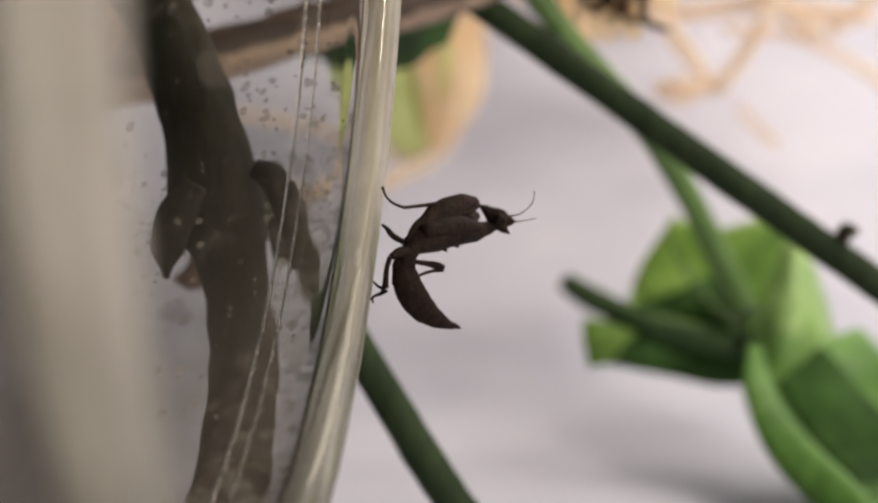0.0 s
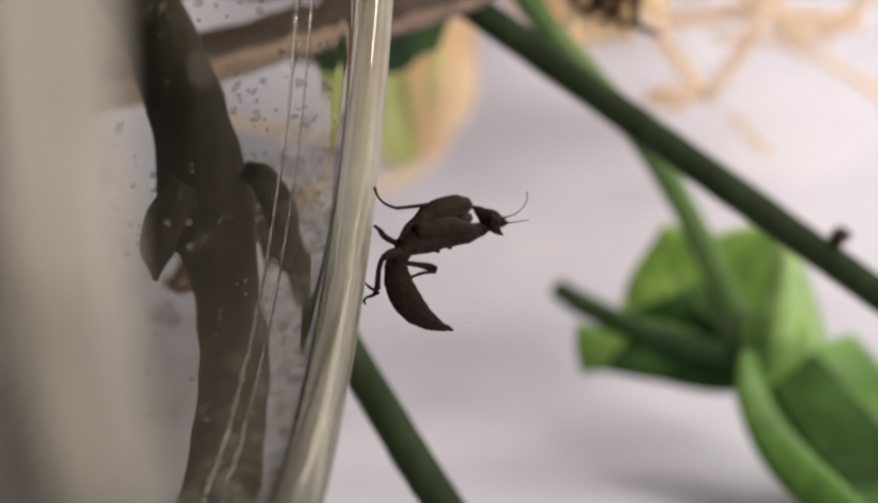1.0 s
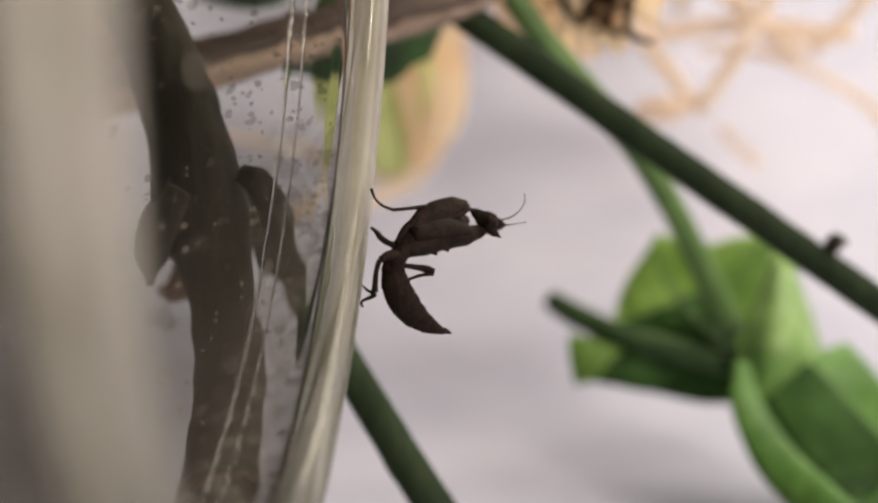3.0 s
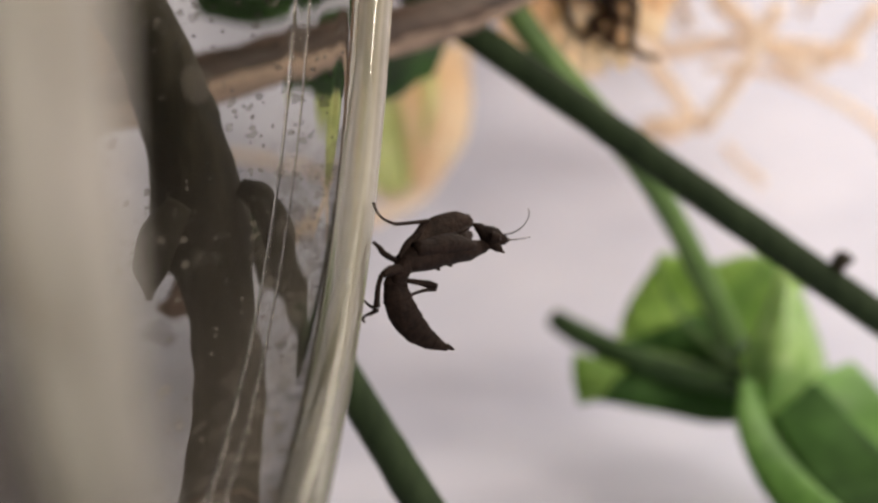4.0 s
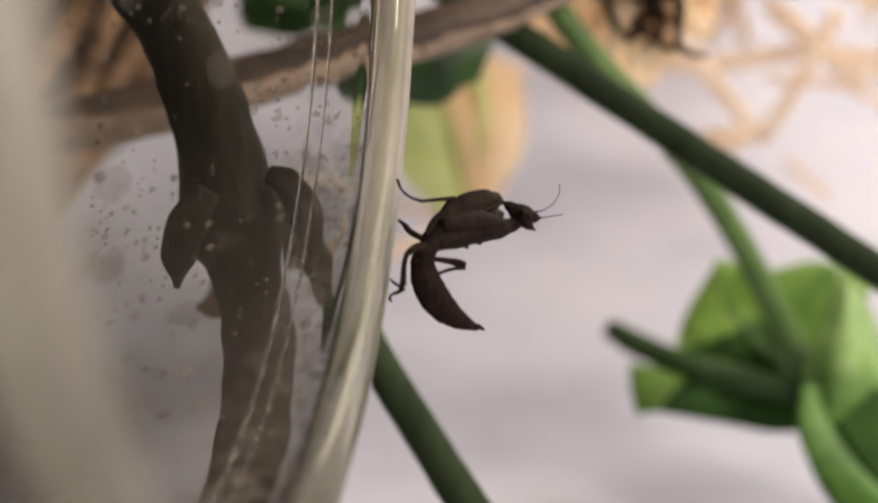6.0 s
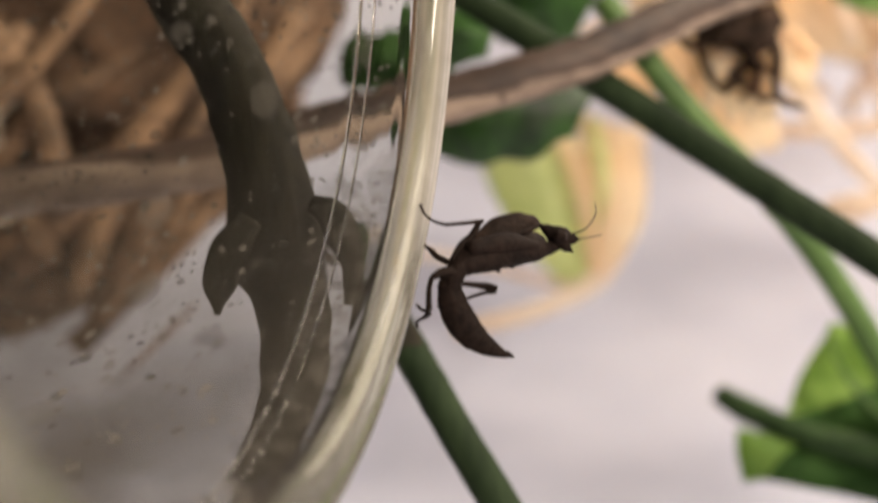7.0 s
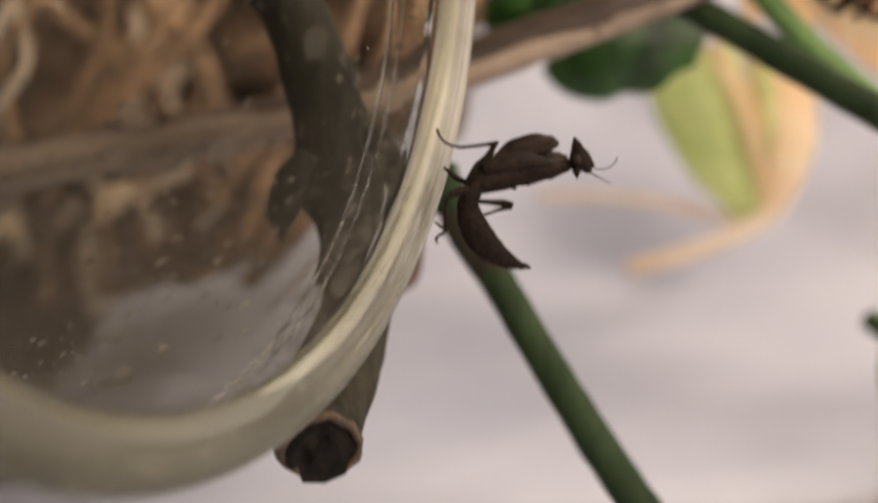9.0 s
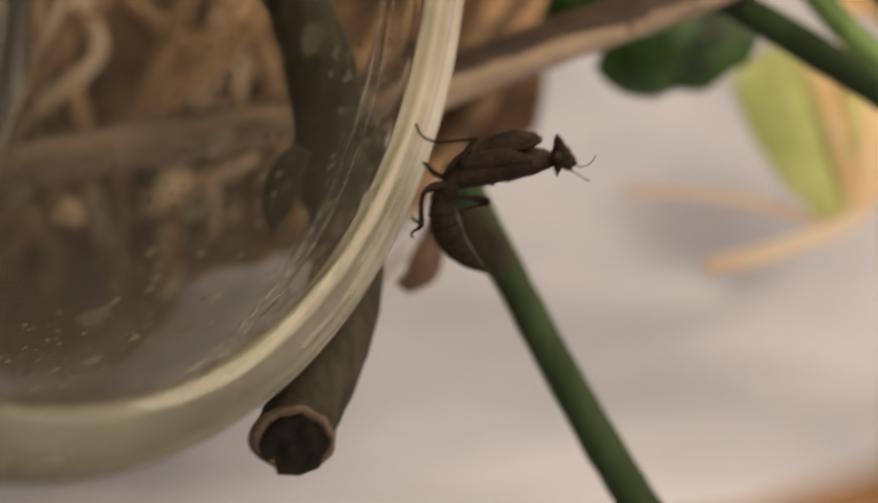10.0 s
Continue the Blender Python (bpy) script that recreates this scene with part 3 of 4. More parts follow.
# ------------------------------------------------------------ leaves
def broad_leaf():
    thing = empty("broad_leaf")
    part("blade", sheet([
        [(0.0375, 0.2970, 0.0202), (0.0465, 0.3010, 0.0183), (0.0564, 0.3040, 0.0152), (0.0671, 0.3030, 0.0138)],
        [(0.0393, 0.2980, 0.0237), (0.0487, 0.3040, 0.0229), (0.0602, 0.3080, 0.0216), (0.0719, 0.3070, 0.0198)],
        [(0.0415, 0.2990, 0.0283), (0.0507, 0.3050, 0.0294), (0.0624, 0.3100, 0.0281), (0.0745, 0.3100, 0.0251)],
        [(0.0474, 0.2960, 0.0405), (0.0602, 0.3050, 0.0389), (0.0720, 0.3100, 0.0396), (0.0817, 0.3100, 0.0342)]], 6, 6, 0.0004, 0.0012), LEAF, thing)
    # Shade of the fold and flap is painted with darker sheets; the tip stays lit.
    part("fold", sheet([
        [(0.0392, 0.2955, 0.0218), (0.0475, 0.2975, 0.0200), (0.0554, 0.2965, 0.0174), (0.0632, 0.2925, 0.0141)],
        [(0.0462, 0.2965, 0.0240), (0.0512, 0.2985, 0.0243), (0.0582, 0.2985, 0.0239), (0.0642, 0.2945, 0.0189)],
        [(0.0534, 0.2975, 0.0266), (0.0554, 0.2990, 0.0275), (0.0594, 0.2990, 0.0260), (0.0647, 0.2955, 0.0212)]], 6, 6, 0.0004, 0.0006, 5), LEAF_SHADE, thing, "inner fold of the blade, its shade painted dark")
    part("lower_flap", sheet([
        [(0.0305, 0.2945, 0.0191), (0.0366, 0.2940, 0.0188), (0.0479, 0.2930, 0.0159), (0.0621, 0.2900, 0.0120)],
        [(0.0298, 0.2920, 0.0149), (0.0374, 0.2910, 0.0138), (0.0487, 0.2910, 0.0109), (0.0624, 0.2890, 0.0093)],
        [(0.0308, 0.2930, 0.0101), (0.0386, 0.2920, 0.0092), (0.0505, 0.2920, 0.0066), (0.0629, 0.2900, 0.0060)]], 6, 6, 0.0004, 0.0008, 7), LEAF_SHADE, thing, "flap folded under, coloured in the shaded green")
    part("flap_tip", sheet([
        [(0.0297, 0.2915, 0.0195), (0.0334, 0.2910, 0.0186), (0.0401, 0.2905, 0.0163)],
        [(0.0292, 0.2890, 0.0151), (0.0331, 0.2885, 0.0149), (0.0370, 0.2885, 0.0142)],
        [(0.0304, 0.2905, 0.0099), (0.0329, 0.2900, 0.0105), (0.0349, 0.2895, 0.0111)]], 5, 5, 0.0004, 0.0006, 9), LEAF, thing, "tip of the folded flap, painted as lit")
    # The lobe top's light is put into its paler colour.
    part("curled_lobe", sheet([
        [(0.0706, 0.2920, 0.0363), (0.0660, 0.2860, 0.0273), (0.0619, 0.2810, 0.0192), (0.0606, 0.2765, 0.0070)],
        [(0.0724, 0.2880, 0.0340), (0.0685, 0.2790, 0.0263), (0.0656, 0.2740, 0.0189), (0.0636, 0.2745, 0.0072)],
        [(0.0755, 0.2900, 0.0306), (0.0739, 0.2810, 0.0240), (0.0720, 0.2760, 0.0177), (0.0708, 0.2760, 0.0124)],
        [(0.0781, 0.2940, 0.0271), (0.0787, 0.2880, 0.0205), (0.0787, 0.2840, 0.0162), (0.0788, 0.2820, 0.0130)]], 6, 6, 0.0004, 0.0006, 3), LEAF_LIT_PALE, thing, "glossy top of the lobe curled towards the viewer, its sheen painted pale")
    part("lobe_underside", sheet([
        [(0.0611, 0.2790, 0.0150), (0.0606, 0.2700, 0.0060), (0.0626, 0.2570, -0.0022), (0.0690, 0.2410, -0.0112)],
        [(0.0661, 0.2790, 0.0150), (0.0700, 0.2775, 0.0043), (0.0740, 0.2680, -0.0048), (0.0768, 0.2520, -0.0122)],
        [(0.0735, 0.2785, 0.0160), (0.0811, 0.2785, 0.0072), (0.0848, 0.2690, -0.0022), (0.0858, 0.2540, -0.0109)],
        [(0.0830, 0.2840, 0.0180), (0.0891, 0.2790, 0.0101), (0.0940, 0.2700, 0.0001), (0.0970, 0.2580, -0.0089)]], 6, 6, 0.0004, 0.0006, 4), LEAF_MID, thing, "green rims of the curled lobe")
    # Dark sheet stands in for the shade inside the curled lobe.
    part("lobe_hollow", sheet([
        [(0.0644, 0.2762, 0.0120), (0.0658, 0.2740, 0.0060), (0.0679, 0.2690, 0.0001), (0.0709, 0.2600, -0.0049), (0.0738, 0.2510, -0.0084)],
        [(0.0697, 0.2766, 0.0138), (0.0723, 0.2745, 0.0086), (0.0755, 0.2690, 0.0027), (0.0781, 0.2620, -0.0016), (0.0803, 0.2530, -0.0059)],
        [(0.0739, 0.2770, 0.0143), (0.0778, 0.2750, 0.0101), (0.0811, 0.2700, 0.0052), (0.0831, 0.2630, 0.0013), (0.0848, 0.2545, -0.0032)]], 6, 6, 0.0004, 0.0004, 8), LEAF_SHADE, thing, "hollow of the curled lobe, its shade painted dark green")
    part("lobe_rim", tube([(0.0608, 0.2760, 0.0150), (0.0600, 0.2675, 0.0060), (0.0622, 0.2540, -0.0020), (0.0672, 0.2405, -0.0086), (0.0700, 0.2370, -0.0112)], [0.0016, 0.0032, 0.0040, 0.0040, 0.0026], 12, 7, flat=0.3), LEAF_MID, thing, "rolled green rim of the lobe")
    part("vein", tube([(0.0623, 0.2925, 0.0159), (0.0564, 0.2975, 0.0220), (0.0501, 0.2980, 0.0306), (0.0471, 0.2940, 0.0376)], [0.0008, 0.0006, 0.0003], 8, 6), STEM_LIGHT, thing)
    part("petiole", tube([(0.0269, 0.3030, 0.0265), (0.0321, 0.2980, 0.0231), (0.0416, 0.2915, 0.0188), (0.0523, 0.2880, 0.0156), (0.0623, 0.2850, 0.0141)], [0.0022, 0.0026, 0.0023, 0.0024, 0.0028], 12, 6), STEM_MID, thing, "dark green leaf stalk with a blunt tip")
    tagged(thing, "broad fresh green leaf with one lobe curled over", "leaf")


broad_leaf()


def yellow_leaf():
    thing = empty("yellowing_leaf")
    part("blade", sheet([
        [(-0.0323, 0.3750, 0.0948), (-0.0270, 0.3760, 0.0811), (-0.0188, 0.3770, 0.0673), (-0.0106, 0.3775, 0.0588)],
        [(-0.0193, 0.3700, 0.1013), (-0.0148, 0.3660, 0.0841), (-0.0104, 0.3700, 0.0700), (-0.0061, 0.3760, 0.0584)],
        [(-0.0067, 0.3720, 0.1020), (-0.0039, 0.3680, 0.0849), (-0.0035, 0.3710, 0.0697), (-0.0032, 0.3760, 0.0596)]], 5, 5, 0.0004, 0.001, 1), LEAF_PALE, thing)
    part("dry_edge", sheet([
        [(-0.0059, 0.3715, 0.1018), (-0.0032, 0.3675, 0.0847), (-0.0028, 0.3705, 0.0696), (-0.0029, 0.3755, 0.0596)],
        [(0.0037, 0.3660, 0.0966), (0.0050, 0.3620, 0.0815), (0.0026, 0.3660, 0.0685), (-0.0009, 0.3740, 0.0600)],
        [(0.0120, 0.3700, 0.0952), (0.0117, 0.3680, 0.0821), (0.0089, 0.3700, 0.0686), (0.0010, 0.3760, 0.0608)]], 5, 5, 0.0004, 0.001, 2), STRAW_PALE, thing, "dried tan edge")
    part("cream_streak", tube([(-0.0125, 0.3640, 0.1007), (-0.0070, 0.3620, 0.0897), (-0.0032, 0.3630, 0.0768), (-0.0025, 0.3700, 0.0638)], [0.0020, 0.0026, 0.0022, 0.001], 10, 6, flat=0.2), STRAW_PALE, thing, "cream streak along the midrib")
    part("green_streak", tube([(-0.0009, 0.3620, 0.0976), (0.0011, 0.3600, 0.0871), (0.0015, 0.3610, 0.0789), (-0.0008, 0.3670, 0.0689)], [0.0012, 0.0019, 0.0015, 0.0005], 10, 6, flat=0.2), LEAF_PALE, thing, "olive green streak on the dried part")
    part("stalk", tube([(-0.0356, 0.3640, 0.0454), (-0.0245, 0.3660, 0.0476), (-0.0110, 0.3700, 0.0523), (-0.0004, 0.3750, 0.0586), (0.0068, 0.3770, 0.0699)], [0.0020, 0.0022, 0.0022, 0.0022], 12, 6), STRAW, thing, "pale dry stalk")
    tagged(thing, "yellow-green leaf drying to tan, with a pale stalk", "leaf")


yellow_leaf()


def simple_leaf(name, rows, material, label, seed=0.0):
    ob = part(name, sheet(rows, 6, 6, 0.0004, 0.0015, seed), material)
    mid = [Vector(p) + Vector((0, -0.0006, 0)) for p in rows[len(rows) // 2]]
    part("midrib", tube(mid, [0.0005, 0.0008, 0.0004], 8, 6), material, ob)
    return tagged(ob, label, "leaf")


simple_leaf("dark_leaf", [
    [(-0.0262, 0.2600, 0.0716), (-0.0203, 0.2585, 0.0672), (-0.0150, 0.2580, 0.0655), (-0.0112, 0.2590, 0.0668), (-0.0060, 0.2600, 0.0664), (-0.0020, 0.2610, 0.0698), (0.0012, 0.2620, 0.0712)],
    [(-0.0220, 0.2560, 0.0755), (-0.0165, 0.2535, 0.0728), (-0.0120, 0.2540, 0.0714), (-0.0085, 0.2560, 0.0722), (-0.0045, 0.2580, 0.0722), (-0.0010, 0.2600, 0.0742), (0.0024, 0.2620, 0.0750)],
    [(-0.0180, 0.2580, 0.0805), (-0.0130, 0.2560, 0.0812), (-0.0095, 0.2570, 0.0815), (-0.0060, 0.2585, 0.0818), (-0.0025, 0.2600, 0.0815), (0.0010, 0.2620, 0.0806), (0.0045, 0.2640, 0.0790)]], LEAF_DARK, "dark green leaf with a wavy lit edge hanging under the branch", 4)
simple_leaf("small_leaf", [
    [(-0.0262, 0.2520, 0.0806), (-0.0198, 0.2500, 0.0798), (-0.0125, 0.2510, 0.0822)],
    [(-0.0254, 0.2500, 0.0865), (-0.0188, 0.2480, 0.0860), (-0.0112, 0.2500, 0.0866)],
    [(-0.0244, 0.2520, 0.0908), (-0.0177, 0.2500, 0.0918), (-0.0107, 0.2510, 0.0896)]], LEAF_DARK, "dark green leaf behind the slanting stem", 7)
# Same green with painted shade as the broad leaf's folds.
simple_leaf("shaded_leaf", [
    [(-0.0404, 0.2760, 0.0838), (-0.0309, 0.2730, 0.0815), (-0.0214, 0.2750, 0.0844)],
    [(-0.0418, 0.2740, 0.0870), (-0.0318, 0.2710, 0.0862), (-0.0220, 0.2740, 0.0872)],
    [(-0.0425, 0.2760, 0.0930), (-0.0330, 0.2730, 0.0945), (-0.0225, 0.2750, 0.0925)]], LEAF_SHADE, "leaf above the branch behind the jar in the shaded green", 9)
simple_leaf("upright_leaf", [
    [(-0.0120, 0.2620, 0.0885), (-0.0045, 0.2620, 0.0872), (0.0028, 0.2620, 0.0896)],
    [(-0.0117, 0.2580, 0.0966), (-0.0033, 0.2560, 0.0949), (0.0058, 0.2580, 0.0956)],
    [(-0.0106, 0.2600, 0.1091), (-0.0021, 0.2580, 0.1101), (0.0071, 0.2600, 0.1070)]], LEAF_DARK, "dark green leaf above the brown branch", 5)
simple_leaf("bright_leaf", [
    [(0.0474, 0.3000, 0.1084), (0.0539, 0.3000, 0.1039), (0.0647, 0.3000, 0.1016)],
    [(0.0484, 0.2960, 0.1141), (0.0558, 0.2940, 0.1118), (0.0666, 0.2960, 0.1084)],
    [(0.0524, 0.3000, 0.1237), (0.0590, 0.3000, 0.1221), (0.0698, 0.3000, 0.1190)]], LEAF_LIT_PALE, "bright green leaf at the end of the branch", 6)


# ------------------------------------------------------------ dry straw
def straw(points, radius, material=STRAW, flat=0.5, label="pale dry straw stalk in the heap"):
    ob = part("dry_straw", tube(points, radius, 8, 5, flat=flat, rough=0.1), material)
    return tagged(ob, label, "straw", "dry straw")


straw([(0.0487, 0.3720, 0.1069), (0.0571, 0.3700, 0.0936), (0.0654, 0.3680, 0.0818), (0.0703, 0.3670, 0.0745)], [0.0028, 0.0022, 0.0016])
straw([(0.0701, 0.3660, 0.0736), (0.0765, 0.3660, 0.0815), (0.0836, 0.3660, 0.0929), (0.0913, 0.3680, 0.1062)], 0.002)
straw([(0.0552, 0.3670, 0.0745), (0.0617, 0.3670, 0.0742), (0.0688, 0.3670, 0.0752)], [0.002, 0.0036, 0.002], flat=0.8)
straw([(0.0769, 0.3900, 0.0938), (0.0926, 0.3920, 0.0929), (0.1067, 0.3930, 0.0881), (0.1223, 0.3940, 0.0791), (0.1346, 0.3940, 0.0652)], 0.0014)
straw([(0.0379, 0.3800, 0.0967), (0.0616, 0.3800, 0.0959), (0.0839, 0.3800, 0.0982), (0.1150, 0.3800, 0.0952)], 0.0022)
straw([(0.0765, 0.3800, 0.1115), (0.0942, 0.3800, 0.0952), (0.1016, 0.3800, 0.0908)], 0.0028)
straw([(0.1031, 0.3800, 0.0908), (0.1105, 0.3800, 0.0967), (0.1209, 0.3800, 0.1085)], 0.002)
straw([(0.0836, 0.4000, 0.0735), (0.0883, 0.4000, 0.0681), (0.0945, 0.4000, 0.0626)], 0.0012)
straw([(-0.0691, 0.4000, 0.0710), (-0.0517, 0.3960, 0.0694), (-0.0317, 0.3900, 0.0652), (-0.0130, 0.3850, 0.0590), (-0.0037, 0.3800, 0.0579)], 0.0012)


def thicket():
    """Sunlit tangle of straw and tan blades behind the branch."""
    rng = random.Random(23)
    for k in range(30):
        x, y, z = rng.uniform(0.012, 0.13), rng.uniform(0.38, 0.46), rng.uniform(0.128, 0.20)
        a, h = rng.uniform(-1.2, 1.2), rng.uniform(0.03, 0.07)
        d = Vector((math.sin(a), rng.uniform(-0.3, 0.3), math.cos(a))) * h
        c = Vector((x, y, z))
        straw([c - d * 0.5, c + Vector((rng.uniform(-0.004, 0.004), 0, rng.uniform(-0.004, 0.004))), c + d * 0.5], [rng.uniform(0.001, 0.0025), rng.uniform(0.0015, 0.0035)], STRAW, 0.5, "sunlit pale dry straw stalk")
    for k in range(21):
        x, y, z = rng.uniform(0.022, 0.13), rng.uniform(0.38, 0.46), rng.uniform(0.125, 0.19)
        rows = []
        for i in range(3):
            rows.append([(x + (j - 1) * (0.019 if i == 1 else 0.009) + rng.uniform(-0.004, 0.004), y + rng.uniform(-0.006, 0.006), z + (i - 1) * 0.014 + rng.uniform(-0.004, 0.004)) for j in range(3)])
        tagged(part("tan_leaf", sheet(rows, 4, 4, 0.0005, 0.003, k + 30), STRAW_PALE), "pale tan dried leaf in the straw", "leaf", "tan leaves")


thicket()
tagged(part("tan_leaf", sheet([
    [(0.0000, 0.3460, 0.1010), (0.0130, 0.3430, 0.0985), (0.0290, 0.3440, 0.0965), (0.0367, 0.3460, 0.0950)],
    [(-0.0010, 0.3440, 0.1080), (0.0120, 0.3400, 0.1070), (0.0290, 0.3420, 0.1060), (0.0400, 0.3450, 0.1040)],
    [(-0.0019, 0.3460, 0.1160), (0.0127, 0.3430, 0.1180), (0.0296, 0.3440, 0.1180), (0.0420, 0.3460, 0.1150)]], 5, 5, 0.0005, 0.002, 60), STRAW_PALE), "pale tan dried leaf in the straw", "leaf", "tan leaves")
tagged(part("tan_leaf", sheet([
    [(0.0240, 0.3460, 0.0880), (0.0320, 0.3440, 0.0835), (0.0427, 0.3450, 0.0853)],
    [(0.0190, 0.3440, 0.0960), (0.0300, 0.3420, 0.0920), (0.0420, 0.3440, 0.0930)],
    [(0.0180, 0.3460, 0.1020), (0.0310, 0.3440, 0.1010), (0.0430, 0.3460, 0.1010)]], 5, 5, 0.0005, 0.002, 61), STRAW_PALE), "pale tan dried leaf in the straw", "leaf", "tan leaves")


def dry_flower():
    thing = empty("dry_flower_head", (0.0294, 0.2520, 0.0866))
    rng = random.Random(5)
    part("core", tube([(-0.0075, -0.001, 0.0035), (-0.002, -0.001, 0.001), (0.003, -0.001, -0.0005), (0.0075, -0.001, 0.001)], [0.0022, 0.0042, 0.0044, 0.0022], 14, 6, rough=0.6), SEED_HEAD, thing, "dark shrivelled core")
    strands = [[(-5, -1, -1.5), (-5.6, -1.5, -5), (-4.2, -1, -9), (-2.5, 0, -11)], [(5, -1, -1), (6.6, -1.5, -6), (6.2, -1, -12), (8, -1, -14), (11, 0, -14.5)],
               [(-2.5, 0, -11), (1, -1, -10), (4, -1, -13), (6, -1, -13)], [(-1, 1, -9), (2, 0, -6.8), (3.4, 0, -10), (0.5, 1, -12.5)], [(2, -1, -2), (3, -2, -6), (5.5, -1, -9)], [(-3, -1, -2), (-8, 0, -3), (-9, 1, 1)]]
    for pts in strands:
        part("strand", tube([Vector(p) / 1000 for p in pts], [0.0011, 0.0008, 0.0005], 8, 5, rough=0.3), SEED_HEAD, thing, "curled dark brown strand")
    for k in range(20):
        a = rng.uniform(0, 6.28)
        e = Vector((0.011 * math.cos(a) + 0.003, rng.uniform(0.001, 0.007), 0.010 * math.sin(a) - 0.006))
        part("petal", tube([(0, 0.001, 0), e * 0.6 + Vector((0, 0.001, 0.001)), e], [0.0012, 0.0026, 0.0005], 8, 4, flat=0.3, rough=0.3), STRAW_PALE, thing)
    tagged(thing, "withered brown flower head hanging from the branch", "flower")


dry_flower()


def straw_heap():
    """Old straw and leaf litter behind the jar."""
    rng = random.Random(11)
    for k in range(46):
        x, y = rng.uniform(-0.215, -0.085), rng.uniform(0.25, 0.33)
        lean = rng.uniform(-1.1, 1.1)
        z0, h = rng.uniform(0.02, 0.09), rng.uniform(0.03, 0.10)
        mid = Vector((x + lean * h * 0.5 + rng.uniform(-0.016, 0.016), y + rng.uniform(-0.01, 0.01), z0 + h * 0.5))
        straw([(x, y, z0), mid, (x + lean * h, y + rng.uniform(-0.02, 0.02), z0 + h)], [rng.uniform(0.001, 0.0035), rng.uniform(0.0015, 0.004)],
              STRAW if rng.random() < (0.08 if x > -0.13 else 0.20) else STRAW_BROWN, 0.5, "brown dry straw stalk in a heap")
    for a, b, c in (((-0.1164, 0.2720, 0.0991), (-0.1176, 0.2720, 0.0843), (-0.1249, 0.2720, 0.0725)), ((-0.1124, 0.2720, 0.0986), (-0.1141, 0.2720, 0.0839), (-0.1123, 0.2720, 0.0739)), ((-0.1268, 0.2720, 0.0565), (-0.1203, 0.2720, 0.0561), (-0.1172, 0.2720, 0.0438)), ((-0.1301, 0.2720, 0.0493), (-0.1203, 0.2720, 0.0561), (-0.1076, 0.2720, 0.0602))):
        straw([a, b, c], [0.0010, 0.0019, 0.0012], STRAW, 0.5, "pale dry straw stalk in the brown heap")
    for pts, rad in ((((-0.1391, 0.2900, 0.0423), (-0.1209, 0.2900, 0.0465), (-0.1032, 0.2900, 0.0479), (-0.0869, 0.2900, 0.0541)), 0.0024),
                     (((-0.1398, 0.2950, 0.0528), (-0.1257, 0.2950, 0.0398), (-0.1123, 0.2950, 0.0406)), 0.0030),
                     (((-0.1175, 0.2900, 0.0368), (-0.1008, 0.2900, 0.0445), (-0.0863, 0.2900, 0.0498), (-0.0770, 0.2900, 0.0601)), 0.0015),
                     (((-0.1700, 0.3050, 0.0400), (-0.1500, 0.3020, 0.0372), (-0.1300, 0.3000, 0.0400)), 0.0030),
                     (((-0.0700, 0.2700, 0.0410), (-0.0753, 0.2700, 0.0358), (-0.0816, 0.2700, 0.0298), (-0.0871, 0.2700, 0.0246)), 0.0006)):
        straw(pts, [rad * 0.8, rad, rad * 0.5], STRAW_BROWN, 0.6, "brown dry straw stalk in a heap")
    later = random.Random(41)
    for k, (x, z, w, h) in enumerate(((-0.142, 0.080, 0.018, 0.016), (-0.116, 0.078, 0.017, 0.014), (-0.098, 0.080, 0.013, 0.012), (-0.136, 0.066, 0.016, 0.008), (-0.114, 0.070, 0.012, 0.007), (-0.150, 0.100, 0.018, 0.014), (-0.120, 0.100, 0.018, 0.014), (-0.096, 0.098, 0.014, 0.012))):
        rows = [[(x + (j - 1) * w * (1.2 if i == 1 else 0.6) + later.uniform(-0.003, 0.003), 0.345 + later.uniform(-0.006, 0.006), z + (i - 1) * h + later.uniform(-0.003, 0.003)) for j in range(3)] for i in range(3)]
        tagged(part("dead_leaf", sheet(rows, 5, 5, 0.0005, 0.003, k + 90), LITTER), "dark brown dead leaf in the straw heap", "leaf", "dead leaves")
    for pts in (((-0.1080, 0.2385, 0.0445), (-0.1045, 0.2370, 0.0485), (-0.1005, 0.2380, 0.0512)), ((-0.1360, 0.2420, 0.0440), (-0.1310, 0.2400, 0.0455), (-0.1275, 0.2410, 0.0430))):
        tagged(part("husk", tube(pts, [0.0010, 0.0026, 0.0014], 10, 6, flat=0.4, rough=0.3), STRAW_PALE), "pale golden husk in the straw heap", "husk", "husks")
    for k in range(41):
        x, y, z = rng.uniform(-0.24, -0.13), rng.uniform(0.30, 0.36), rng.uniform(0.05, 0.15)
        rows = []
        for i in range(3):
            rows.append([(x + (j - 1) * (0.033 if i == 1 else 0.015) + rng.uniform(-0.006, 0.006), y + rng.uniform(-0.008, 0.008), z + (i - 1) * 0.026 + rng.uniform(-0.006, 0.006)) for j in range(3)])
        move = Vector((0, 0, max(0.064 + 0.004 * rng.random() - z, 0)))
        if 26 <= k < 34:
            move = Vector((-0.212 + 0.4 * (x + 0.185) - x, 0.0, 0.040 - z))
        elif k >= 34:
            move = Vector((-0.092 + 0.2 * (x + 0.185) - x, -0.03, 0.118 + 0.3 * (z - 0.1) - z))
        rows = [[Vector(p) + move for p in r] for r in rows]
        tagged(part("dead_leaf", sheet(rows, 4, 4, 0.0005, 0.003, k), STRAW_BROWN if k % 4 == 1 else LITTER), "dark brown dead leaf in the straw heap", "leaf", "dead leaves")


